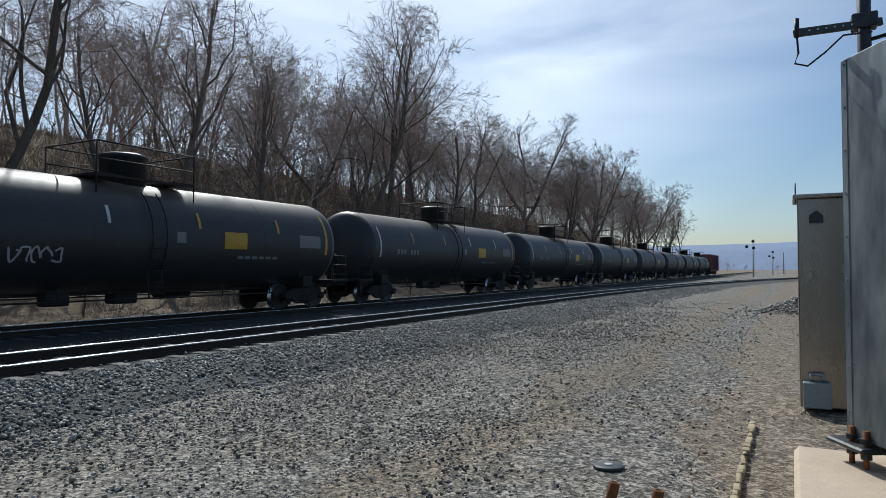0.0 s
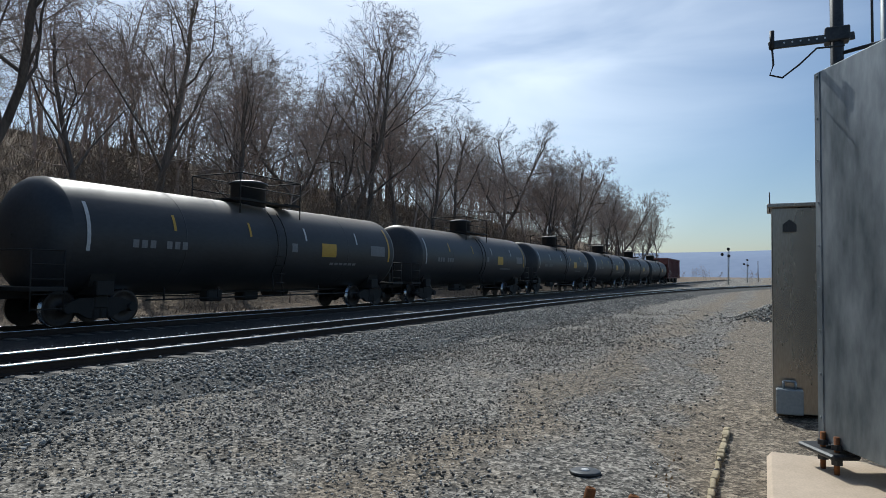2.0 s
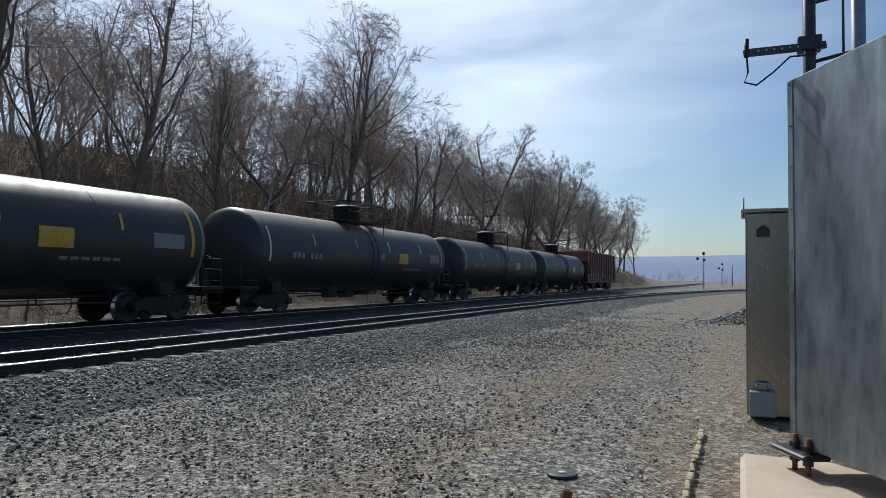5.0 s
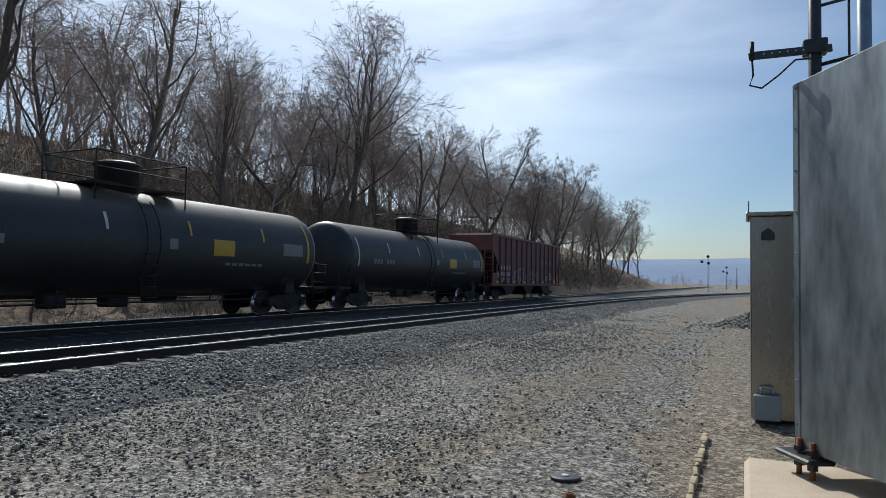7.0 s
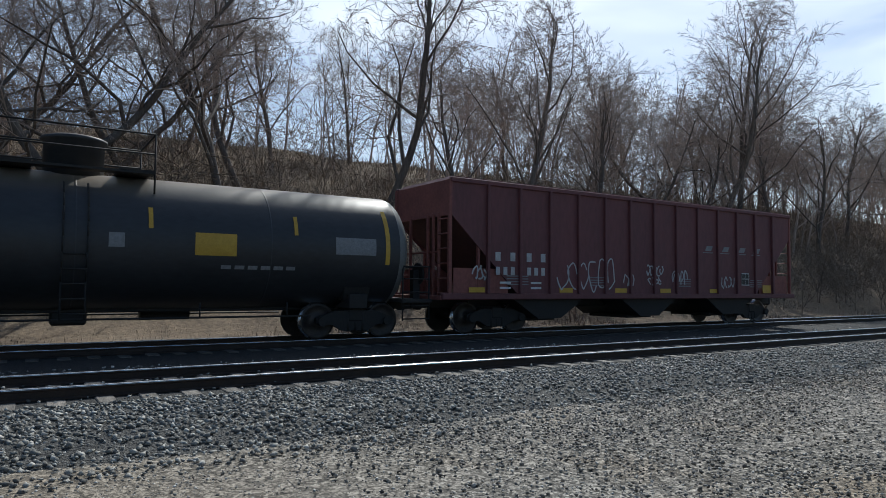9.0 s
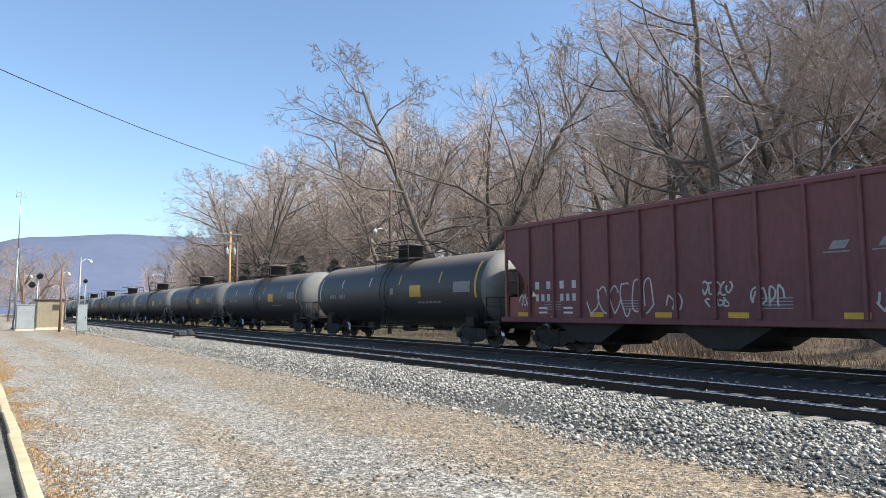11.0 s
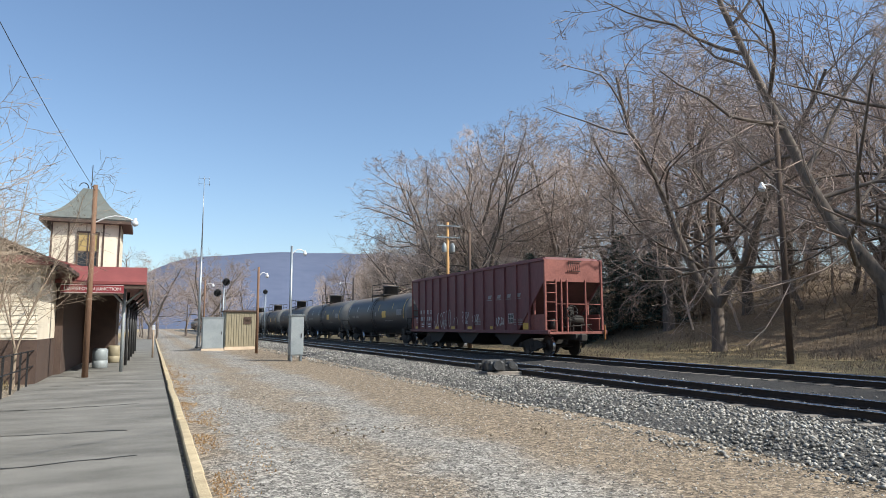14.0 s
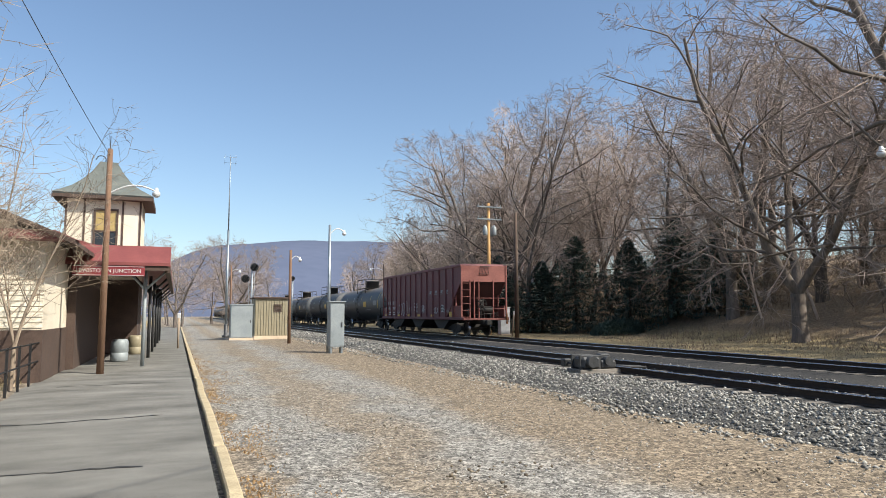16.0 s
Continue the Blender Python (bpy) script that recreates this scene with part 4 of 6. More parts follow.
    for z in (1.5, 1.73, 1.93):
        b = B()
        box(b, X - 0.008, X - 0.004, -5.45, -4.95, z - 0.015, z + 0.015)
        part("stencil_bar", b, "white", car)
    for seed, y, z, w, h, n in ((1, 7.25, 1.75, 0.5, 0.42, 3), (2, 3.1, 1.75, 2.5, 1.05, 6), (3, -0.05, 1.95, 0.85, 0.4, 5), (9, -0.05, 1.6, 0.7, 0.25, 4), (5, -1.35, 1.75, 0.85, 0.55, 4), (6, 1.25, 1.6, 0.5, 0.5, 2), (7, -4.1, 1.6, 0.8, 0.5, 4)):
        for letter in scrawl(seed, w, h, n):
            g = part("graffiti", letter, "graffiti", car, "pale sprayed scrawl")
            g.matrix_local = Matrix.Translation((X - 0.008, y, z))
    return tagged(car, "oxide red covered hopper car with graffiti, last in the train", "hopper car")


# Darker copy of the hopper red; shade under the ends is in the colour.
M["hopper_dark"] = material("shaded_red_paint", (0.05, 0.02, 0.018), (0.11, 0.045, 0.04), 1.5, 0.75, 0, 0.1, 12)
hopper = build_hopper()
tank = build_tank_car()
turned_tank = build_tank_car(True)
tanks = [tank, copy_thing(tank, Matrix()), turned_tank] + [copy_thing(turned_tank if k % 4 else tank, Matrix()) for k in range(13)]
for letter in scrawl(31, 1.25, 0.42, 5):
    part("graffiti", letter, "graffiti", tanks[7], "pale sprayed scrawl").matrix_local = pose(-1.425, 3.15, 1.73, 0, -21, 0)



# ---- trees ----
class Twigs:
    """Collects tapered branch segments and turns them into a mesh."""
    def __init__(self):
        self.v, self.f = [], []

    def limb(self, pts, radii, n):
        base = None
        for i, (p, r) in enumerate(zip(pts, radii)):
            d = (pts[min(i + 1, len(pts) - 1)] - pts[max(i - 1, 0)]).normalized()
            u = d.cross(Vector((0.31, 0.9, 0.2))).normalized()
            w = d.cross(u)
            o = len(self.v)
            for k in range(n):
                a = k * math.tau / n
                q = p + (u * math.cos(a) + w * math.sin(a)) * r
                self.v.append((q.x, q.y, q.z))
            if base is not None:
                for k in range(n if n > 2 else 1):
                    self.f.append((base + k, base + (k + 1) % n, o + (k + 1) % n, o + k))
            base = o

    def sprig(self, p, q, r):
        d = (q - p).normalized()
        u = d.cross(Vector((0.31, 0.9, 0.2))).normalized() * r
        o = len(self.v)
        self.v += [tuple(p - u), tuple(p + u), tuple(q)]
        self.f.append((o, o + 1, o + 2))

    def mesh(self, name, mat, smooth=True):
        me = bpy.data.meshes.new(name)
        me.from_pydata(self.v, [], self.f)
        me.materials.append(M[mat])
        if smooth:
            me.polygons.foreach_set("use_smooth", [True] * len(self.f))
        return me


def grow(seed, height, girth, spread=1.0, levels=3, lean=0.05, first=0.3, counts=(11, 6, 5, 4), forks=1, droop=0.0, twig_r=0.006, thick=True):
    """A bare tree: a trunk that may fork, limbs, branches and fine twigs."""
    rn = random.Random(seed)
    wood, fine = Twigs(), Twigs()

    def rand_dir(d, ang):
        u = d.cross(Vector((rn.gauss(0, 1), rn.gauss(0, 1), rn.gauss(0, 1)))).normalized()
        return (d * math.cos(ang) + u * math.sin(ang)).normalized()

    def branch(p, d, length, r, level):
        if level >= 3 and level == levels:
            fine.sprig(p, p + d * length, min(r, twig_r * 1.2))
            return
        n = (9, 6, 4, 3, 2)[level] if thick else (6, 4, 3, 2, 2)[level]
        pts, rad = [p.copy()], [r]
        q, e = p.copy(), d.copy()
        tip = (0.3, 0.25, 0.3, 0.5, 0.6)[level]
        for k in range(n):
            e = (e + Vector((rn.gauss(0, 1), rn.gauss(0, 1), rn.gauss(0, 1))) * (0.12, 0.2, 0.24, 0.25, 0.25)[level] + Vector((0, 0, (0.09, 0.08, 0.04, 0.0, 0)[level] - droop * (level > 1)))).normalized()
            q = q + e * length / n
            pts.append(q.copy())
            rad.append(max(twig_r, r * (1 - (1 - tip) * (k + 1) / n)))
        (wood if level < 2 else fine).limb(pts, rad, (8, 5, 3, 2, 2)[level] if thick else (6, 3, 2, 2, 2)[level])
        if level >= levels:
            return
        m = counts[level]
        for k in range(m):
            t = (first if level == 0 else 0.2) + (1 - (first if level == 0 else 0.2)) * (k + rn.uniform(0.1, 0.95)) / m
            i = min(int(t * n), n - 1)
            pos = pts[i].lerp(pts[i + 1], t * n - i)
            axis = (pts[i + 1] - pts[i]).normalized()
            ang = rn.uniform(0.55, 1.15) * (1.0 if level else (1.15 - 0.55 * t) * spread)
            ln = length * (rn.uniform(0.42, 0.62) * (1.25 - 0.75 * t) if level == 0 else rn.uniform(0.4, 0.6) * (1.2 - 0.5 * t))
            branch(pos, rand_dir(axis, ang), ln, max(twig_r, rad[i] * rn.uniform(0.4, 0.6)), level + 1)

    up = Vector((rn.gauss(0, lean), rn.gauss(0, lean), 1)).normalized()
    if forks == 1:
        branch(Vector((0, 0, -0.3)), up, height * 0.88, girth, 0)
    else:
        top = up * height * rn.uniform(0.13, 0.18)
        wood.limb([Vector((0, 0, -0.4)), Vector((0, 0, 0.25)), top * 0.5, top], [girth * 1.5, girth * 1.1, girth * 0.95, girth * 0.9], 10)
        for k in range(forks):
            a = k * math.tau / forks + rn.uniform(-0.4, 0.4)
            branch(top, Vector((math.cos(a) * 0.46 * spread, math.sin(a) * 0.46 * spread, 1)).normalized(), height * rn.uniform(0.7, 0.82), girth * 0.66, 0)
    return wood, fine


def build_tree(seed, label, barks=("bark", "twig"), **kw):
    w, f = grow(seed, **kw)
    t = empty("bare_tree")
    for nm, tw, mt in (("trunk", w, barks[0]), ("crown", f, barks[1])):
        o = new(nm, tw.mesh(nm, mt))
        o.parent = t
    return tagged(t, label, "tree", "bare trees of the slope" if barks[0] == "bark" else "saplings beside the platform")


def plant(proto, x, y, scale=1.0, turn_deg=0.0, z=None):
    """A copy of a tree at its place; its size is set on the copy."""
    c = copy_thing(proto, pose(x, y, hill(x, y) - 0.05 if z is None else z, 0, 0, turn_deg))
    c.scale = (scale, scale, scale)
    return c


LABEL_TALL = "tall bare deciduous tree with grey-brown bark on the slope"
talls = [build_tree(20 + k, LABEL_TALL, height=15.5, girth=0.19 + 0.02 * k, spread=0.8, first=0.22, counts=(13, 7, 6, 8), levels=4, twig_r=0.009) for k in range(4)]
broads = [build_tree(40 + k, "broad bare tree with spreading limbs beside the track", height=17, girth=0.36, spread=1.5, first=0.12, counts=(12, 7, 6, 9), levels=4, forks=2 + k % 2, twig_r=0.009) for k in range(3)]
saplings = [build_tree(100 + k, "pale leafless sapling beside the platform", ("palebark", "palebark"), height=5.8, girth=0.045, spread=0.9, first=0.12, counts=(11, 6, 4), levels=3, forks=1 + k, twig_r=0.005, thick=False) for k in range(3)]
thins = [grow(60 + k, height=14, girth=0.12, spread=0.8, first=0.2, counts=(9, 5, 4, 5), levels=4, twig_r=0.011, thick=False) for k in range(5)]
bushes = [grow(80 + k, height=3.8, girth=0.03, spread=1.6, first=0.05, counts=(4, 4, 5), levels=3, forks=5, twig_r=0.009, thick=False) for k in range(3)]


def thicket(name, kinds, places, mat, label, category):
    """Many small trees or shrubs in one mesh. Places: which, x, y, z, size, turn."""
    vs, fs, o = [], [], 0
    packed = []
    for w, f in kinds:
        packed.append((np.array(w.v + f.v), w.f, [tuple(i + len(w.v) for i in q) for q in f.f]))
    for k, x, y, z, sc, a in places:
        v, fa, fb = packed[k]
        c, q = math.cos(a), math.sin(a)
        m = np.array([[c, -q, 0], [q, c, 0], [0, 0, 1]]) * sc
        vs.append(v @ m.T + (x, y, z))
        fs += [tuple(i + o for i in t) for t in fa] + [tuple(i + o for i in t) for t in fb]
        o += len(v)
    me = bpy.data.meshes.new(name)
    me.from_pydata(np.concatenate(vs).tolist(), [], fs)
    me.materials.append(M[mat])
    return tagged(new(name, me), label, category, kind="stuff")


rn = random.Random(77)
taken = []


def free(x, y, gap):
    if any((x - a) ** 2 + (y - b) ** 2 < gap * gap for a, b in taken):
        return False
    taken.append((x, y))
    return True


# the trees that stand out, at their places
for kind, k, x, y, s in (("b", 0, 30.8, 41.0, 1.38), ("b", 1, 32.2, 53.0, 1.15), ("b", 2, 42.0, 35.0, 1.2), ("b", 1, 31.5, 19.5, 1.15), ("b", 2, 36.5, 62.0, 1.15), ("b", 0, 39.0, 47.0, 1.15), ("t", 1, 33.0, -52.0, 1.28), ("t", 2, 34.2, -50.0, 1.2),
                         ("t", 2, 31.0, -16.0, 1.1), ("t", 0, 30.0, -8.0, 1.15), ("t", 3, 29.5, -25.0, 0.95), ("t", 3, 27.5, -90.0, 0.95), ("t", 0, 29.0, 8.0, 1.1), ("b", 2, 32.0, 82.0, 0.8), ("b", 0, 30.0, 98.0, 0.8)):
    taken.append((x, y))
    plant({"b": broads, "t": talls}[kind][k], x, y, s, -37 if (x, y) == (30.8, 41.0) else rn.uniform(0, 360))
made = 0
while made < 125:
    west = made > 85
    y = rn.uniform(10, 130) if west else rn.uniform(-215, 150)
    edge_x = (28.5 if y < 5 else 28 + min(9, (y - 5) * 0.2)) + (0 if y > -70 else -2.5)
    x = edge_x + abs(rn.gauss(0, 11 if not west else 9))
    if y > 66:
        x = 26 + bend(y) * 0.8 + abs(rn.gauss(0, 12))
    if y > 66 and x < 38 and y < 78 or not free(x, y, 3.3):
        continue
    p = talls[rn.randrange(4)] if rn.random() < (0.85 if y < 0 else 0.6) else broads[rn.randrange(3)]
    plant(p, x, y, rn.uniform(0.75, 1.08) * (1.1 if y < -55 else 0.88 if y < 5 else 0.85 if y > 100 else 1.28 if y > 58 else 1.0), rn.uniform(0, 360))
    made += 1
spots = []
while len(spots) < 430:
    y = rn.triangular(-190, 5, -45) if len(spots) < 260 else rn.uniform(0, 150)
    x = rn.triangular(28.5, 70, 36) if y < 5 else rn.triangular(36, 78, 42)
    if not free(x, y, 1.2):
        continue
    spots.append((rn.randrange(5), x, y, hill(x, y) - 0.05, rn.uniform(0.6, 1.0), rn.uniform(0, 6.28)))
thicket("hillside_woods", thins, spots, "twig", "dense leafless wood of slender trees on the hillside", "woods")
spots = []
while len(spots) < 640:
    y = rn.triangular(-190, 20, -40) if len(spots) < 420 else rn.uniform(8, 105)
    x = (22.3 + abs(rn.gauss(0, 13)) if y < 2 else 30 + min(6, (y - 2) * 0.2) + abs(rn.gauss(0, 9))) + bend(y)
    spots.append((rn.randrange(3), x, y, hill(x, y) - 0.05, rn.uniform(0.55, 1.3), rn.uniform(0, 6.28)))
for k in range(70):
    x, y = rn.uniform(30, 62), rn.uniform(-70, 2)
    spots.append((rn.randrange(3), x, y, hill(x, y) - 0.05, rn.uniform(0.8, 1.6), rn.uniform(0, 6.28)))
thicket("undergrowth", bushes, spots, "brush", "tangled leafless shrubs at the foot of the slope", "shrubs")
# woods across the end of the yard in the west, and in the far east
for k in range(34):
    x, y = rn.uniform(-46, 14), rn.uniform(112, 150)
    if x > 1 and y < 125:
        continue
    plant(rn.choice(talls + broads), x, y, rn.uniform(0.45, 0.75), rn.uniform(0, 360), 0)
spots = [(rn.randrange(5), rn.uniform(-70, 60), rn.uniform(-330, -250), 0, rn.uniform(0.2, 0.42), rn.uniform(0, 6.28)) for _ in range(80)]
thicket("far_woods", thins, spots, "twig", "low leafless trees far beyond the signals", "woods")
for k in range(32):
    x, y = -4.1 - abs(rn.gauss(0, 1.0)), (9.5 + rn.uniform(0, 15) if k < 17 else rn.uniform(24, 40))
    plant(saplings[k % 3], x, y, rn.uniform(0.75, 1.15), rn.uniform(0, 360), -0.02)
for x, y, s in ((-3.5, 44.0, 1.0), (-3.65, 45.1, 0.85), (-3.9, 43.2, 1.05), (-3.75, 41.0, 0.8), (-4.3, 40.2, 0.7), (-4.5, 42.8, 0.85)):
    plant(saplings[1], x, y, s, rn.uniform(0, 360), -0.02)
for group in (talls, broads, saplings):
    for proto in group:
        for o in (proto, *proto.children_recursive):
            bpy.data.objects.remove(o)


def blades(name, spots, mat, label, category, kind="stuff"):
    """Thin leaning blades or stalks: x, y, z, height, width."""
    r = np.random.RandomState(6)
    s = np.array(spots)
    n = len(s)
    a = r.uniform(0, math.tau, n)
    lean = r.uniform(0.1, 0.75, n)
    b = r.uniform(0, math.tau, n)
    w = np.stack([np.cos(a), np.sin(a), 0 * a], 1) * s[:, 4:5]
    tipv = np.stack([np.cos(b) * lean, np.sin(b) * lean, np.ones(n)], 1) * s[:, 3:4]
    v = np.stack([s[:, :3] - w, s[:, :3] + w, s[:, :3] + tipv], 1)
    me = bpy.data.meshes.new(name)
    me.from_pydata(v.reshape(-1, 3).tolist(), [], np.arange(3 * n).reshape(-1, 3).tolist())
    me.materials.append(M[mat])
    return tagged(new(name, me), label, category, kind=kind)


spots = []
while len(spots) < 110000:
    y = rn.triangular(-150, 110, -12)
    x = 21 + bend(y) + abs(rn.gauss(0, 9 if y > 10 else 17))
    h = 0.3 + 0.9 * max(0, noise.noise((x * 0.25, y * 0.2, 4)))
    if y > 20 and x < 29 + bend(y):
        h *= 0.35
    spots.append((x, y, hill(x, y) - 0.05, h * rn.uniform(0.5, 1.3) * (2.4 if y < 10 and x > 26 else 0.4 if y < 10 else 1), 0.016))
blades("hillside_brush", spots, "brush", "dry brown brush and weeds over the slope", "brush")
spots = []
while len(spots) < 9000:
    x, y = -3.55 - abs(rn.gauss(0, 0.8)), rn.triangular(4, 60, 14)
    spots.append((x, y, -0.05, rn.uniform(0.06, 0.36), 0.006))
blades("dry_grass", spots, "grass", "dry straw-coloured grass beside the platform", "grass")
spots = []
while len(spots) < 9000:
    y = rn.triangular(-7, 60, 8)
    x = 0.66 + abs(rn.gauss(0, 0.28)) * (1.6 if noise.noise((y * 0.4, 0, 8)) > 0 else 0.7)
    if noise.noise((x * 1.5, y * 0.6, 12)) < -0.1:
        continue
    spots.append((x, y, -0.01, rn.uniform(0.01, 0.035), 0.013))
blades("leaf_litter", spots, "leaf", "brown fallen leaves along the kerb", "leaves")


def build_spruce(seed, h):
    rn2 = random.Random(seed)
    t = empty("spruce")
    tr = B()
    tube(tr, (0, 0, -0.2), (0, 0, h * 0.95), 0.13, 0.02, 7)
    part("trunk", tr, "bark", t)
    v, f = [], []
    for k in range(620):
        z = h * (0.02 + 0.97 * (k / 620))
        r = (h - z) * 0.72 * rn2.uniform(0.6, 1.12) + 0.08
        a = rn2.uniform(0, math.tau)
        for j in range(12):
            u = (1 - (1 - (j + rn2.random()) / 12) ** 1.5) * r
            p = Vector((math.cos(a) * u, math.sin(a) * u, z - 0.12 * u + 0.06 * u * u / max(r, 0.2)))
            for q in range(3):
                d = Vector((math.cos(a) + rn2.gauss(0, 0.8), math.sin(a) + rn2.gauss(0, 0.8), rn2.gauss(0, 0.4))).normalized() * rn2.uniform(0.22, 0.46)
                s = d.cross(Vector((0, 0, 1))).normalized() * 0.05
                o = len(v)
                v += [tuple(p - s), tuple(p + s), tuple(p + d)]
                f.append((o, o + 1, o + 2))
    me = bpy.data.meshes.new("crown")
    me.from_pydata(v, [], f)
    me.materials.append(M["needle"])
    o = new("crown", me)
    o.parent = t
    return tagged(t, "dark blue-green spruce at the edge of the grass", "tree")


for k, (x, y, h) in enumerate(((27.6, 81.0, 7.0), (29.8, 77.0, 6.2), (32.3, 75.5, 8.4), (34.6, 71.0, 7.2), (36.8, 68.0, 8.2), (38.8, 65.5, 7.0))):
    s = build_spruce(200 + k, h)
    s.matrix_world = pose(x, y, hill(x, y))
v, f = [], []
rn3 = random.Random(4)
for k in range(9000):
    a, b, r = rn3.uniform(0, math.tau), rn3.uniform(0, 1), rn3.uniform(0.75, 1.0)
    p = Vector((math.cos(a) * math.sqrt(1 - b * b) * 2.6 * r, math.sin(a) * math.sqrt(1 - b * b) * 1.2 * r, b * 1.35 * r * (0.9 + 0.25 * noise.noise((a * 2, b * 3, 1)))))
    d = Vector((rn3.gauss(0, 1), rn3.gauss(0, 1), rn3.gauss(0.3, 1))).normalized() * 0.16
    s = d.cross(Vector((0.2, 0.1, 1))).normalized() * 0.04
    o = len(v)
    v += [tuple(p - s), tuple(p + s), tuple(p + d)]
    f.append((o, o + 1, o + 2))
me = bpy.data.meshes.new("hedge")
me.from_pydata(v, [], f)
me.materials.append(M["needle"])
hedge = tagged(new("hedge", me), "low dark evergreen hedge on the grass", "hedge")
hedge.matrix_world = pose(31.6, 68.5, hill(31.6, 68.5))


# ---- street furniture ----
def lamp_arm(p, a, b, head):
    pts = [Vector(a).lerp(Vector(b), k / 6) + Vector((0, 0, 0.22 * math.sin(k / 6 * math.pi))) for k in range(7)]
    wire("lamp_arm", pts, 0.025, "lampwhite", p, 6, "thin pale curved arm")
    bm = B()
    lathe(bm, [(0.05, 0.2), (0.09, 0.18), (0.1, 0.02), (0.19, -0.06), (0.2, -0.2), (0.12, -0.3), (0.02, -0.33)][::-1], Matrix.Translation(b) @ Matrix.Diagonal((head * 0.72, head * 0.72, head * 0.72, 1)), 14)
    part("lamp_head", bm, "lampwhite", p, "white bell-shaped lamp head")


def build_pole(x, y, h, r, mat, label, lamp=None, lamp_z=0.0, z=0.0, lean=(0, 0), head=1.0):
    p = empty("utility_pole" if lamp is None else "lamp_pole", pose(x, y, z))
    bm = B()
    tube(bm, (0, 0, -0.3), (lean[0], lean[1], h), r * 1.15, r * 0.8, 12)
    part("pole", bm, mat, p)
    if lamp:
        k = lamp_z / h
        lamp_arm(p, (lean[0] * k, lean[1] * k, lamp_z - 0.15), (lamp[0], lamp[1], lamp_z), head)
    return tagged(p, label, "utility pole" if lamp is None else "street lamp")


pole = build_pole(-3.78, 19.7, 9.2, 0.14, "polewood", "tall brown wooden utility pole with a street lamp", (1.15, -0.3), 6.95, lean=(0.1, 0.0), head=0.85)
for z in (8.9, 9.05):
    part("insulator", tube(B(), (0.1, -0.1, z), (0.25, -0.16, z), 0.035, n=8), "black", pole)
part("bracket", box(B(), 0.05, 0.2, -0.2, -0.12, 6.55, 6.75, 0.01), "black", pole)
p3 = build_pole(-2.0, 47.6, 6.6, 0.09, "polewood", "brown wooden lamp pole in front of the station", (1.3, 0.0), 5.4, head=0.8)
build_pole(6.45, 56.2, 5.8, 0.075, "galv", "grey metal lamp pole beside the signal cabinet", (0.7, 0.1), 5.5, head=0.7)
build_pole(6.2, 66.0, 5.5, 0.09, "polewood", "short wooden lamp pole by the bungalow", (0.55, 0), 5.0, head=0.8)
build_pole(4.9, 95.0, 6.5, 0.09, "polewood", "wooden lamp pole far along the yard", (0.8, 0), 6.0, head=0.9)
build_pole(18.2 + 4, 100.0, 7.5, 0.09, "darkpole", "wooden lamp pole beyond the tracks", (-1.6, 0), 6.8, head=0.9)
build_pole(25.2, 42.4, 11.0, 0.13, "darkpole", "dark wooden pole with a white street lamp", (-1.45, -0.3), 7.6, head=1.1)
build_pole(21.4, 66.0, 8.6, 0.13, "darkpole", "dark weathered wooden pole without wires")
build_pole(-4.2, 39.0, 4.8, 0.13, "polewood", "short grey-brown cut-off pole by the station")
xp = build_pole(23.2, 74.0, 10.6, 0.15, "newpole", "new orange-brown utility pole with crossarms and transformers")
bm = B()
for z in (10.2, 9.2):
    box(bm, -1.1, 1.1, -0.25, -0.13, z, z + 0.12, 0.01)
    for x in (-1.0, -0.6, 0.6, 1.0):
        tube(bm, (x, -0.19, z + 0.12), (x, -0.19, z + 0.3), 0.05, 0.03, 8)
part("crossarm", bm, "galv", xp, "pale weathered crossarms with insulators")
for x, y in ((-0.4, -0.2), (0.4, -0.2), (0.45, 0.2)):
    bm = B()
    lathe(bm, [(0.16, 7.95), (0.19, 8.0), (0.19, 8.55), (0.13, 8.63), (0.04, 8.8)], Matrix.Translation((x, y, 0)), 14)
    part("transformer", bm, "greybox", xp, "pale grey drum transformer")
wire("overhead_wire", sag((-3.35, 19.55, 9.0), (25.2, 42.4, 10.8), 1.3), 0.014, "black", None, 5, "black overhead wire across the tracks", "wire")
wire("overhead_wire", sag((-3.4, 19.6, 8.7), (-2.0, 47.6, 6.4), 0.5), 0.008, "black", None, 5, "black overhead wire to the station lamp pole", "wire")
wire("overhead_wire", sag((-14, 14.0, 8.4), (-3.4, 19.7, 6.6), 0.5), 0.018, "black", None, 5, "black service cable to the pole", "wire")
wire("overhead_wire", sag((-3.5, 19.75, 6.6), (-4.6, 46.0, 4.0), 0.5), 0.014, "black", None, 5, "black service cable to the station roof", "wire")
fp = empty("fence_post", pose(-3.25, 15.5, 0))
bm = B()
tube(bm, (0, 0, -0.1), (0, 0, 2.55), 0.045, n=10)
lathe(bm, [(0.052, 2.55), (0.052, 2.6), (0.02, 2.66)], n=10)
part("post", bm, "black", fp)
tagged(fp, "black steel fence post with a cap", "post")

# railing along the platform by the station
fence = tagged(empty("platform_railing"), "black steel railing at the platform's back edge", "railing")
for k in range(9):
    bm = B()
    y = 36.5 + k * 1.2
    box(bm, -3.32, -3.27, y - 0.025, y + 0.025, -0.05, 1.0)
    part("post", bm, "black", fence)
for z in (0.5, 0.97):
    bm = B()
    tube(bm, (-3.3, 36.5, z), (-3.3, 46.1, z), 0.022, n=6)
    part("bar", bm, "black", fence)


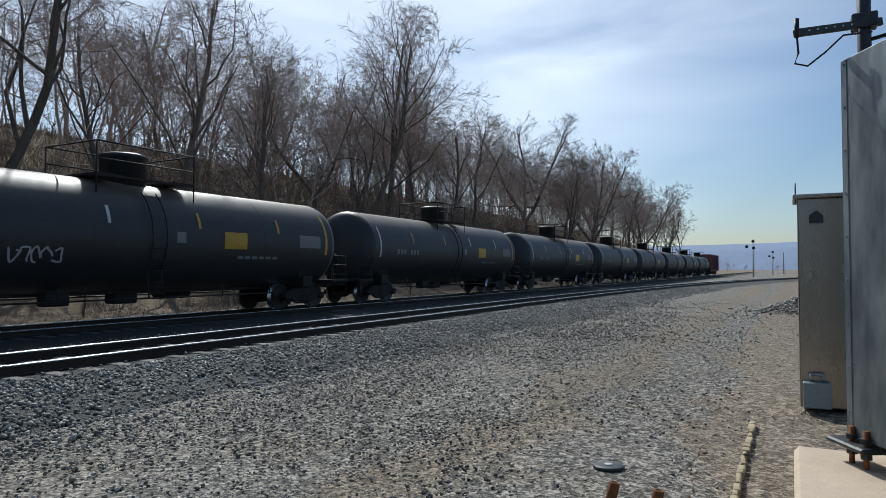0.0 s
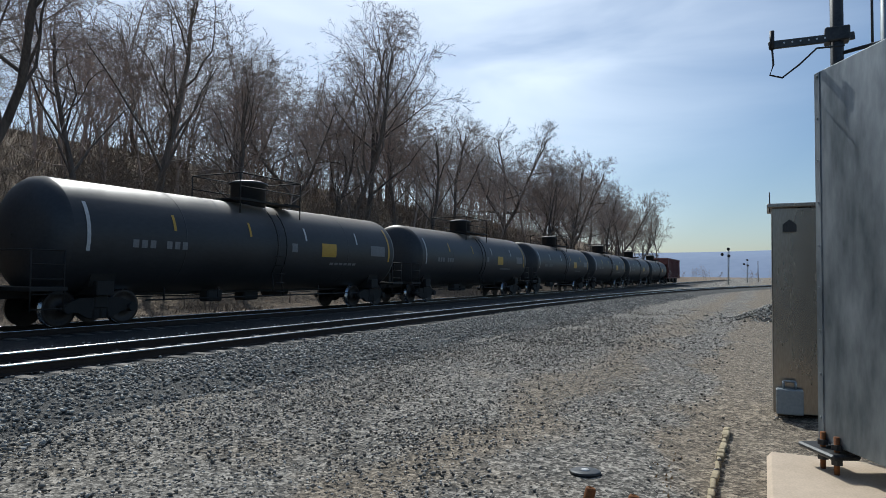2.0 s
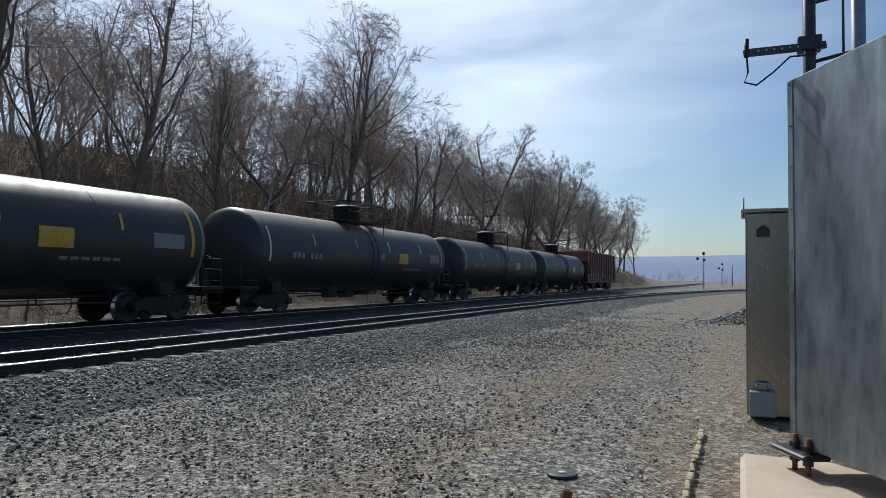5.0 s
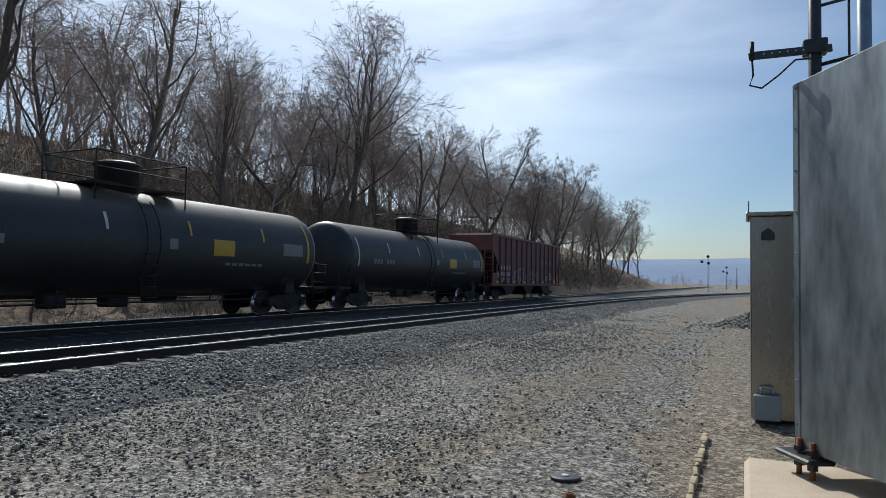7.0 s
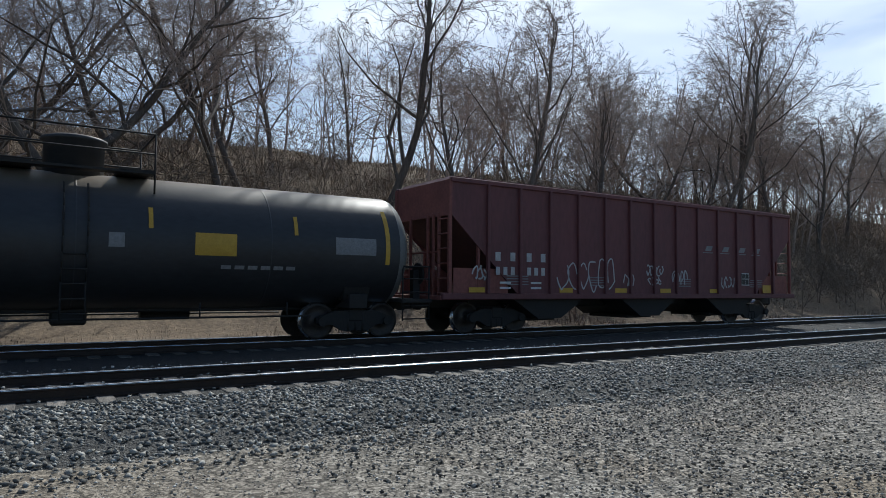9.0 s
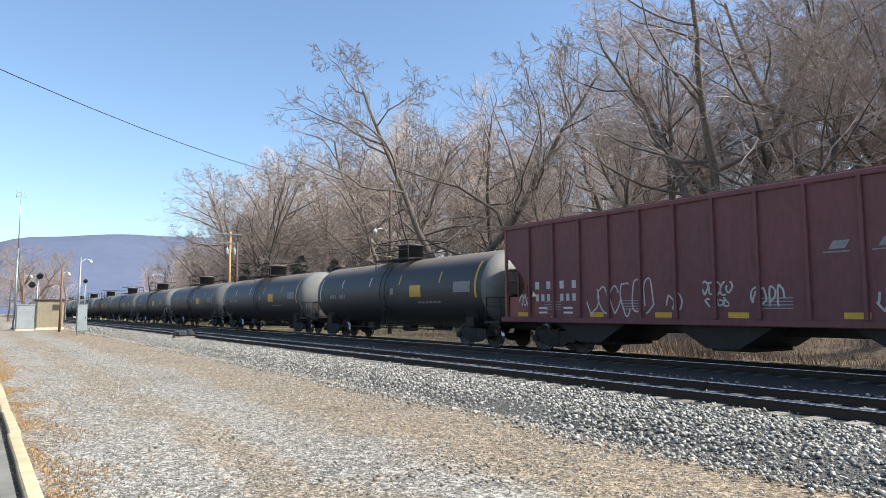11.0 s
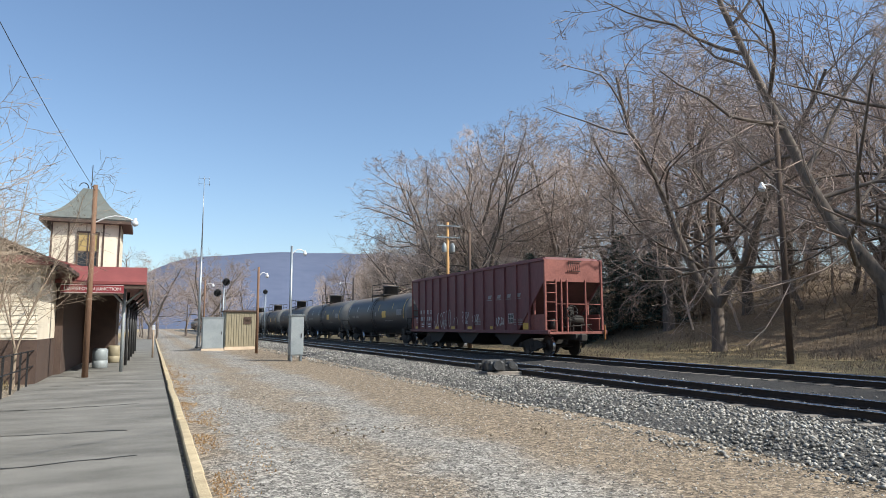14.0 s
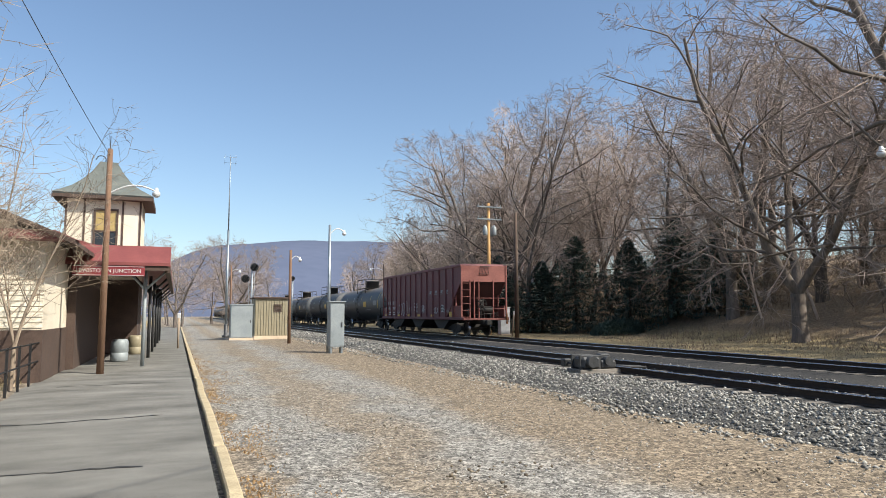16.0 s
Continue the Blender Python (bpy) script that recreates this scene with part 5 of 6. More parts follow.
# ---- station ----
def window(parent, x0, x1, z0, z1, y, upper="glass"):
    w = B()
    fr = 0.08
    box(w, x0 - fr, x0, y - 0.05, y + 0.05, z0 - fr, z1 + fr)
    box(w, x1, x1 + fr, y - 0.05, y + 0.05, z0 - fr, z1 + fr)
    box(w, x0, x1, y - 0.05, y + 0.05, z1, z1 + fr)
    box(w, x0 - 0.05, x1 + 0.05, y - 0.09, y + 0.05, z0 - fr, z0)
    box(w, (x0 + x1) / 2 - 0.03, (x0 + x1) / 2 + 0.03, y - 0.04, y + 0.05, z0, z1)
    box(w, x0, x1, y - 0.04, y + 0.05, (z0 + z1) / 2 - 0.03, (z0 + z1) / 2 + 0.03)
    o = part("window_frame", w, "brown", parent, "dark brown window frame")
    for a, b, mt in ((z0, (z0 + z1) / 2, "glass"), ((z0 + z1) / 2, z1, upper)):
        g = B()
        box(g, x0, x1, y - 0.005, y + 0.015, a, b)
        part("pane", g, mt, o)


st = tagged(empty("station"), "cream clapboard railway station with red roofs and a tower", "building")
bm = B()
SX0, SX1, SY0, SY1 = -11.7, -3.25, 46.0, 70.0
prism(bm, [(SX0, 1.3), (SX1, 1.3), (SX1, 3.7), ((SX0 + SX1) / 2, 5.6), (SX0, 3.7)], "y", SY0, SY0 + 0.25)
box(bm, SX1 - 0.25, SX1, SY0 + 0.25, SY1, 1.3, 3.7)
box(bm, SX0, SX0 + 0.25, SY0 + 0.25, SY1, 1.3, 3.7)
box(bm, SX0, SX1, SY1 - 0.25, SY1, 1.3, 3.7)
part("wall", bm, "cream", st, "cream clapboard walls")
for k in range(17):
    z = 1.36 + k * 0.14
    bm = B()
    prism(bm, [(SY0 - 0.03, z), (SY0 - 0.002, z), (SY0 - 0.002, z + 0.14), (SY0 - 0.008, z + 0.14)], "x", SX0, SX1)
    part("clapboard", bm, "cream", st)
for k in range(11):
    z = 3.75 + k * 0.155
    hw = (SX1 - SX0) / 2 * (1 - (z + 0.14 - 3.7) / 1.95)
    if hw > 0.2:
        bm = B()
        prism(bm, [(SY0 - 0.03, z), (SY0 - 0.002, z), (SY0 - 0.002, z + 0.15), (SY0 - 0.008, z + 0.15)], "x", (SX0 + SX1) / 2 - hw, (SX0 + SX1) / 2 + hw)
        part("clapboard", bm, "cream", st)
bm = B()
box(bm, SX0 - 0.03, SX1 + 0.03, SY0 - 0.05, SY1, -0.3, 1.3)
part("wainscot", bm, "brown", st, "dark brown lower boards")
bm = B()
mx = (SX0 + SX1) / 2
for s in (-1, 1):
    e = mx + s * ((SX1 - SX0) / 2 + 0.75)
    prism(bm, [(mx, 5.75), (e, 3.62), (e, 3.5), (mx, 5.6)], "y", SY0 - 0.8, SY1 + 0.6)
part("roof", bm, "brown", st, "dark shingled gable roof")
bm = B()
prism(bm, [(SX0 - 0.8, 3.62), (SX1 + 0.8, 3.62), (SX1 + 0.3, 3.85), (SX0 - 0.3, 3.85)], "y", SY0 - 0.7, SY0 - 0.02)
part("pent_roof", bm, "redroof", st, "narrow red pent roof under the gable")
for a, b in ((-10.3, -9.5), (-7.5, -6.5), (-5.4, -4.5)):
    window(st, a, b, 1.75, 3.2, SY0 - 0.06)
ch = B()
for zz in range(9):
    box(ch, -7.9 - 0.01 * (zz % 2), -7.2, 52 - 0.01 * (zz % 2), 52.6, 5.0 + zz * 0.15, 5.14 + zz * 0.15)
box(ch, -7.97, -7.13, 51.93, 52.67, 6.35, 6.5, 0.02)
part("chimney", ch, "brickred", st, "red brick chimney")
# tower
TX0, TX1, TY0, TY1 = -4.6, -1.6, 58.0, 61.0
bm = B()
box(bm, TX0, TX1, TY0, TY1, 3.2, 6.84)
tower = part("tower", bm, "cream", st, "cream square tower")
for x in (TX0 + 0.75, TX1 - 0.75, TX0 + 0.05, TX1 - 0.05):
    bm = box(B(), x - 0.04, x + 0.04, TY0 - 0.03, TY0, 3.6, 6.66)
    part("tower_trim", bm, "brown", tower, "thin brown trim board")
bm = B()
box(bm, TX0, TX1, TY0, TY1, -0.1, 3.2)
part("tower_base", bm, "brown", st, "dark boarded base of the tower")
bm = B()
prof = [(1.92, 6.8), (1.96, 6.87), (1.72, 7.02), (1.3, 7.3), (0.95, 7.65), (0.62, 8.1), (0.36, 8.6), (0.0, 8.6)]
cx, cy = (TX0 + TX1) / 2, (TY0 + TY1) / 2
rings = [[bm.verts.new((cx + sx * r, cy + sy * r, z)) for sx, sy in ((-1, -1), (1, -1), (1, 1), (-1, 1))] for r, z in prof[:-1]]
for a, b in zip(rings, rings[1:]):
    for k in range(4):
        bm.faces.new((a[k], a[(k + 1) % 4], b[(k + 1) % 4], b[k]))
bm.faces.new(rings[-1])
bm.faces.new(rings[0][::-1])
part("tower_roof", bm, "slate", tower, "flared grey-green shingle tower roof")
bm = B()
box(bm, TX0 - 0.46, TX1 + 0.46, TY0 - 0.46, TY1 + 0.46, 6.66, 6.8)
part("tower_eave", bm, "brown", tower)
window(st, -3.4, -2.6, 4.4, 6.2, TY0 - 0.03, "amber")
bm = B()
tube(bm, (cx, cy, 8.5), (cx, cy, 9.9), 0.02, n=5)
for k in range(8):
    a = k / 7 * math.pi * 1.3
    tube(bm, (cx - 0.35 - 0.2 * math.cos(a), cy, 8.75 + 0.2 * math.sin(a)), (cx - 0.35 - 0.2 * math.cos(a + 0.5), cy, 8.75 + 0.2 * math.sin(a + 0.5)), 0.025, n=5)
part("finial", bm, "black", tower, "black iron roof finial")
# platform canopy
bm = B()
prism(bm, [(-3.25, 4.15), (-0.25, 3.35), (-0.25, 3.2), (-3.25, 4.0)], "y", 50.0, 74.0)
prism(bm, [(50.0, 3.95), (49.2, 3.35), (49.2, 3.25), (50.2, 3.85)], "x", -3.25, -0.25)
part("canopy_roof", bm, "redroof", st, "faded red canopy roof over the platform")
bm = B()
box(bm, -3.2, -0.3, 49.25, 49.4, 3.1, 3.3)
box(bm, -0.4, -0.25, 49.4, 74.0, 3.05, 3.25)
part("canopy_beam", bm, "brown", st)
for k in range(6):
    y = 50.0 + k * 4.6
    bm = B()
    tube(bm, (-1.0, y, 0), (-1.0, y, 3.2), 0.06, n=8)
    tube(bm, (-1.0, y, 2.5), (-0.35, y, 3.15), 0.04, n=6)
    tube(bm, (-1.0, y, 2.5), (-1.6, y, 3.2), 0.04, n=6)
    part("canopy_post", bm, "darkmetal" if k else "greybox", st)
bm = B()
box(bm, -3.25, -3.0, 50.0, 74.0, -0.1, 4.0)
part("platform_wall", bm, "brown", st, "dark boarded wall under the canopy")
sg = tagged(empty("station_sign"), "maroon station name board with pale letters", "sign")
bm = B()
box(bm, -3.05, -1.0, 49.12, 49.2, 2.9, 3.22, 0.01)
part("board", bm, "sign", sg)
bm = B()
for z in (2.915, 3.19):
    box(bm, -3.03, -1.02, 49.105, 49.12, z, z + 0.015)
part("border", bm, "graffiti", sg)
words("lettering", "LEWISTOWN JUNCTION", 0.165, Matrix.Translation((-2.02, 49.11, 3.06)) @ Matrix.Rotation(radians(90), 4, "X"), "white", sg)
for x, y, mt, lb in ((-1.6, 57.5, "tan", "tan barrel under the canopy"), (-1.9, 53.0, "greybox", "grey bin under the canopy")):
    b = empty("barrel", pose(x, y, 0))
    bm = B()
    lathe(bm, [(0.26, 0), (0.29, 0.03), (0.3, 0.3), (0.28, 0.32), (0.3, 0.34), (0.29, 0.72), (0.24, 0.8)], n=16)
    part("drum", bm, mt, b)
    tagged(b, lb, "barrel")


def build_container(x0, x1, y0, y1, h, mat, label):
    c = empty("container")
    bm = B()
    box(bm, x0 + 0.05, x1 - 0.05, y0 + 0.05, y1 - 0.05, 0.05, h - 0.05)
    part("body", bm, mat, c)
    n = int((x1 - x0) / 0.28)
    for k in range(n):
        x = x0 + 0.1 + k * (x1 - x0 - 0.2) / n
        part("rib", box(B(), x, x + 0.13, y0, y0 + 0.06, 0.1, h - 0.1, 0.01), mat, c)
    bm = B()
    for z in (0, h - 0.1):
        box(bm, x0, x1, y0 - 0.02, y0 + 0.1, z, z + 0.1)
        box(bm, x0, x1, y1 - 0.1, y1, z, z + 0.1)
    for x in (x0, x1 - 0.1):
        box(bm, x, x + 0.1, y0 - 0.02, y0 + 0.1, 0.1, h - 0.1)
    part("frame", bm, mat, c)
    return tagged(c, label, "container")


build_container(-13.5, -8.0, 32, 34.4, 1.35, "contyellow", "yellow ribbed steel container in the lot")
build_container(-7.9, -6.3, 32.2, 34.4, 1.35, "contred", "dull red ribbed container between yellow ones")
build_container(-6.2, -4.5, 32, 34.4, 1.35, "contyellow", "yellow ribbed steel container behind saplings")

# ---- railway equipment in the west ----
bg = tagged(empty("signal_bungalow"), "tan ribbed metal equipment bungalow with a louvre", "equipment shed")
bm = B()
box(bm, 4.95, 7.15, 73, 75.2, 0.2, 2.75)
part("wall", bm, "tan", bg)
for k in range(12):
    bm = B()
    box(bm, 5.0 + k * 0.18, 5.08 + k * 0.18, 72.96, 73.0, 0.22, 2.72)
    part("rib", bm, "tan", bg)
bm = B()
box(bm, 4.82, 7.28, 72.85, 75.35, 2.75, 2.85, 0.01)
part("roof", bm, "brown", bg)
bm = B()
box(bm, 4.9, 7.2, 72.9, 75.25, -0.05, 0.2)
part("footing", bm, "concrete", bg)
bm = B()
for k in range(6):
    box(bm, 6.2, 6.75, 72.92, 72.97, 1.85 + k * 0.09, 1.91 + k * 0.09)
part("louvre", bm, "brown", bg)


def build_case(name, x0, x1, y0, y1, z0, z1, mat, label, feet=True):
    c = tagged(empty(name), label, "cabinet")
    bm = B()
    box(bm, x0, x1, y0, y1, z0, z1, 0.012)
    body = part("body", bm, mat, c)
    bm = B()
    box(bm, x0 + 0.03, x1 - 0.03, y0 - 0.02, y0 - 0.001, z0 + 0.05, z1 - 0.06, 0.006)
    d = part("door", bm, mat, c)
    bm = B()
    box(bm, x1 - 0.14, x1 - 0.1, y0 - 0.06, y0 - 0.02, (z0 + z1) / 2 - 0.1, (z0 + z1) / 2 + 0.1)
    part("handle", bm, "darkmetal", d)
    bm = B()
    box(bm, x0 - 0.05, x1 + 0.05, y0 - 0.06, y1 + 0.05, z1, z1 + 0.05, 0.01)
    part("cap", bm, mat, c)
    if feet:
        for x in (x0 + 0.05, x1 - 0.13):
            part("foot", box(B(), x, x + 0.08, y0 + 0.05, y1 - 0.05, -0.05, z0), "galv", c)
    else:
        part("foot", box(B(), x0 - 0.06, x1 + 0.06, y0 - 0.06, y1 + 0.06, -0.05, z0), "concrete", c)
    return c


build_case("relay_case", 6.25, 6.9, 55.0, 55.5, 0.25, 2.2, "greybox", "grey steel relay case on legs")
build_case("transformer_case", 3.3, 4.7, 72.0, 73.0, 0.12, 2.3, "greybox", "blue-grey transformer case with a sticker", False)
build_case("meter_case", 23.2, 24.0, 72.0, 72.5, 0.12, 2.1, "lampwhite", "pale grey case on the grass beyond the tracks", False)
ms = tagged(empty("radio_mast", pose(3.4, 78, 0)), "tall thin galvanised radio mast", "mast")
bm = B()
tube(bm, (0, 0, -0.1), (0, 0, 8.0), 0.1, 0.08, 10)
tube(bm, (0, 0, 8.0), (0, 0, 13.6), 0.05, 0.025, 8)
part("mast_tube", bm, "galv", ms)
bm = B()
for x in (-0.4, 0.0, 0.4):
    tube(bm, (x, 0, 13.0), (x, 0, 13.8), 0.012, n=4)
for z in (13.15, 13.6):
    tube(bm, (-0.45, 0, z), (0.45, 0, z), 0.012, n=4)
part("antenna", bm, "galv", ms)
bm = B()
lathe(bm, [(0.25, -0.05), (0.25, 0.12), (0.14, 0.16), (0.14, 0.9), (0.11, 0.95)], n=12)
part("base", bm, "darkmetal", ms)


def build_signal(x, y, h, heads, face, label, ladder=True):
    s = tagged(empty("railway_signal", pose(x, y, 0, 0, 0, face)), label, "signal")
    bm = B()
    tube(bm, (0, 0, -0.1), (0, 0, h), 0.07, 0.06, 8)
    part("mast", bm, "galv", s)
    if ladder:
        bm = B()
        for sx in (-0.2, 0.2):
            tube(bm, (sx, 0.3, 0), (sx, 0.3, h + 0.3), 0.018, n=4)
        z = 0.3
        while z < h:
            tube(bm, (-0.2, 0.3, z), (0.2, 0.3, z), 0.014, n=4)
            z += 0.32
        tube(bm, (0, 0, h - 0.5), (0, 0.3, h - 0.5), 0.018, n=4)
        part("ladder", bm, "galv", s)
    for dx, z in heads:
        bm = B()
        lathe(bm, [(0.31, -0.02), (0.31, 0.02)], pose(dx, -0.15, z, 90, 0, 0), 20)
        lathe(bm, [(0.16, 0.0), (0.18, 0.16), (0.05, 0.18)], pose(dx, 0.0, z, -90, 0, 0), 12)
        for k in range(3):
            a = k * math.tau / 3 + 0.5
            tube(bm, (dx + 0.17 * math.cos(a), -0.15, z + 0.17 * math.sin(a)), (dx + 0.17 * math.cos(a), -0.42, z + 0.17 * math.sin(a) - 0.02), 0.1, n=10, caps=False)
        part("signal_head", bm, "black", s, "black round signal target with hoods")
    return s


build_signal(5.3, 79.0, 5.2, ((0.15, 5.3), (-0.5, 4.4)), 0, "railway signal with ladder beside the track")
build_signal(13.6, 112.0, 6.0, ((0, 6.2),), 0, "railway signal between the tracks")
build_signal(6.8, -150.0, 7.6, ((0, 7.4), (0.1, 6.0), (-1.2, 6.3)), 180, "three-headed railway signal far along the curve")
build_signal(4.6, -215.0, 6.6, ((0, 6.6), (0.1, 5.0), (-0.9, 5.4)), 180, "distant railway signal with two heads")
build_signal(21.5, -72.0, 5.0, ((0, 4.9),), 180, "railway signal mast at the foot of the slope", False)
build_pole(2.0, -240.0, 7.0, 0.12, "darkpole", "distant thin pole beyond the signals")
for x, y, h, lb in ((0.1, 62.0, 1.5, "pale post beside the kerb"), (22.6, 69.0, 1.6, "leaning track marker with a white head")):
    b = tagged(empty("marker_post", pose(x, y, 0, 0, 6 if x > 5 else 0, 0)), lb, "post")
    bm = B()
    tube(bm, (0, 0, -0.05), (0, 0, h), 0.05, n=7)
    part("post", bm, "palebark", b)
    bm = B()
    box(bm, -0.08, 0.08, -0.03, 0.03, h, h + 0.25, 0.02)
    part("plate", bm, "lampwhite", b)
sw = tagged(empty("switch_machine", pose(xa(41) - 1.4, 41, 0.1, 0, 0, -3)), "grey cast switch machine beside the near rail", "switch machine")
bm = B()
box(bm, -0.55, 0.75, -0.35, 0.35, 0.0, 0.14, 0.01)
part("base", bm, "tie", sw)
bm = B()
box(bm, -0.45, 0.1, -0.3, 0.3, 0.14, 0.46, 0.06)
tube(bm, (-0.2, -0.42, 0.34), (-0.2, 0.1, 0.34), 0.15, n=12)
for y in (-0.2, 0.2):
    box(bm, -0.5, 0.14, y - 0.03, y + 0.03, 0.14, 0.5, 0.01)
part("motor_case", bm, "darkmetal", sw)
bm = B()
box(bm, 0.12, 0.6, -0.25, 0.25, 0.14, 0.36, 0.05)
tube(bm, (0.35, -0.3, 0.34), (0.35, 0.3, 0.34), 0.12, n=10)
box(bm, 0.2, 0.5, -0.1, 0.12, 0.36, 0.52, 0.03)
part("gear_case", bm, "darkmetal", sw)
bm = B()
tube(bm, (-0.3, 0.36, 0.2), (-0.3, 0.75, 0.28), 0.03, n=6)
box(bm, -0.42, -0.2, 0.7, 0.95, 0.14, 0.36, 0.03)
part("hand_lever", bm, "darkmetal", sw)
bm = B()
for y in (-0.12, 0.12):
    tube(bm, (0.6, y, 0.2), (1.6, y, 0.14), 0.03, n=6)
part("throw_rod", bm, "darkmetal", sw)

# ---- signal case by the camera, in the east ----
D = Matrix.Translation((-0.40, -6.45, 0)) @ Matrix.Rotation(radians(118.5), 4, "Z")


def on_case(bm):
    bmesh.ops.transform(bm, matrix=D, verts=bm.verts)
    return bm


pad = tagged(empty("concrete_pad"), "pale concrete footing with chamfered edge", "footing")
bm = B()
prism(bm, [(0.0, -0.05), (2.6, -0.05), (2.6, 0.07), (2.56, 0.12), (0.04, 0.12), (0.0, 0.07)], "y", -1.3, 0.55)
bmesh.ops.transform(bm, matrix=Matrix.Translation((0.0, -6.2, 0)) @ Matrix.Rotation(radians(180), 4, "Z"), verts=bm.verts)
part("slab", bm, "concrete", pad)
sc = tagged(empty("signal_case"), "tall galvanised steel signal case on bolts", "cabinet")
W_, DP, Z0, Z1 = 1.9, 0.9, 0.33, 3.45
bm = on_case(box(B(), 0, W_, 0.0, DP, Z0, Z1, 0.006))
part("body", bm, "galv", sc, "mottled galvanised sheet")
bm = on_case(box(B(), 0.0, 0.07, -0.006, 0.0, Z0 + 0.01, Z1 - 0.01))
part("edge_strip", bm, "galv", sc)
for k in range(9):
    bm = B()
    tube(bm, (0.035, -0.006, Z0 + 0.2 + k * 0.36), (0.035, -0.014, Z0 + 0.2 + k * 0.36), 0.012, n=6)
    part("rivet", on_case(bm), "galv", sc)
for x in (0.08, 0.26):
    bm = B()
    tube(bm, (x, -0.02, 0.08), (x, -0.02, 0.42), 0.022, n=8)
    part("anchor_bolt", on_case(bm), "rust", sc, "rusty threaded anchor bolt")
    for z in (0.2, 0.32):
        part("nut", on_case(tube(B(), (x, -0.02, z), (x, -0.02, z + 0.04), 0.045, n=6, smooth=False)), "darkmetal", sc)
bm = on_case(box(B(), -0.12, 0.36, -0.12, 0.12, 0.255, 0.30, 0.015))
part("foot_plate", bm, "darkmetal", sc)
bm = on_case(box(B(), 1.5, 1.85, 0.1, 0.6, 0.1, 0.33, 0.015))
part("foot_plate", bm, "darkmetal", sc)
# mast, ladder and bracket behind the case
mt = tagged(empty("signal_mast"), "dark steel mast with ladder and antenna bracket", "mast")
mp = Vector((-0.612, -6.95, 0))
bm = B()
tube(bm, (mp.x, mp.y, -0.05), (mp.x, mp.y, 6.5), 0.055, n=12)
part("mast_tube", bm, "darkmetal", mt)
q = Vector((-1.02, -7.05, 0))
bm = B()
tube(bm, (q.x, q.y, -0.05), (q.x, q.y, 6.5), 0.06, n=12)
part("mast_tube", bm, "galv", mt)
bm = B()
for z in (3.62, 3.74):
    tube(bm, (mp.x, mp.y, z), (q.x - 0.45, q.y + 0.25, z + 0.12), 0.018, n=6)
for z in (4.3, 4.85, 5.4):
    tube(bm, (mp.x, mp.y, z), (q.x, q.y, z + 0.1), 0.016, n=6)
tube(bm, (q.x + 0.12, q.y, 3.5), (q.x + 0.12, q.y, 5.0), 0.012, n=5)
part("rung", bm, "darkmetal", mt)
bm = B()
arm_end = Vector((-0.056, -6.6, 3.79))
arm_a = Vector((mp.x - 0.14, mp.y - 0.08, 3.92))
d = (arm_end - arm_a)
mm = Matrix.Translation((arm_a + arm_end) / 2) @ d.to_track_quat("X", "Z").to_matrix().to_4x4()
r = box(B(), -d.length / 2, d.length / 2, -0.02, 0.02, -0.035, 0.035, 0.004)
bmesh.ops.transform(r, matrix=mm, verts=r.verts)
part("bracket_arm", r, "darkmetal", mt, "perforated steel bracket")
for k in range(9):
    bm = B()
    tube(bm, (-d.length / 2 + 0.06 + k * 0.08, -0.024, 0.005), (-d.length / 2 + 0.06 + k * 0.08, 0.024, 0.005), 0.009, n=6)
    bmesh.ops.transform(bm, matrix=mm, verts=bm.verts)
    part("bolt_hole", bm, "lampwhite", mt)
bm = B()
box(bm, mp.x - 0.1, mp.x + 0.1, mp.y - 0.08, mp.y + 0.08, 3.85, 3.98, 0.01)
part("clamp", bm, "darkmetal", mt)
bm = B()
tube(bm, arm_end - Vector((0.02, 0, 0.04)), arm_end + Vector((-0.02, 0, 0.13)), 0.02, n=8)
part("antenna", bm, "black", mt)
pts = [arm_end + Vector((-0.02, 0, -0.03)), arm_end + Vector((-0.03, 0, -0.18)), arm_end + Vector((0.0, 0, -0.27)), arm_end + Vector((-0.1, -0.02, -0.3)), arm_end + Vector((-0.24, -0.08, -0.18)), arm_end + Vector((-0.38, -0.12, -0.04)), arm_end + Vector((-0.6, -0.2, -0.02))]
wire("cable", pts, 0.009, "black", mt, 6)
# second cabinet
c2 = tagged(empty("equipment_cabinet"), "brushed aluminium equipment cabinet with a padlock box", "cabinet")
C2 = Matrix.Translation((-0.08, -9.1, 0)) @ Matrix.Rotation(radians(0), 4, "Z")
bm = box(B(), -1.2, 0, -0.8, 0.0, 0.05, 2.55, 0.01)
bmesh.ops.transform(bm, matrix=C2, verts=bm.verts)
part("body", bm, "alu", c2)
bm = box(B(), -1.25, 0.05, -0.85, 0.06, 2.55, 2.6, 0.01)
bmesh.ops.transform(bm, matrix=C2, verts=bm.verts)
part("cap", bm, "alu", c2)
bm = prism(B(), [(-0.27, 2.25), (-0.12, 2.25), (-0.12, 2.34), (-0.195, 2.4), (-0.27, 2.34)], "y", 0.0, 0.05)
bmesh.ops.transform(bm, matrix=C2, verts=bm.verts)
part("vent_hood", bm, "darkmetal", c2, "small dark vent hood")
bm = box(B(), -0.32, -0.03, 0.02, 0.16, 0.06, 0.36, 0.012)
bmesh.ops.transform(bm, matrix=C2, verts=bm.verts)
lk = part("lock_box", bm, "greybox", c2, "grey box with a lifting handle")
bm = B()
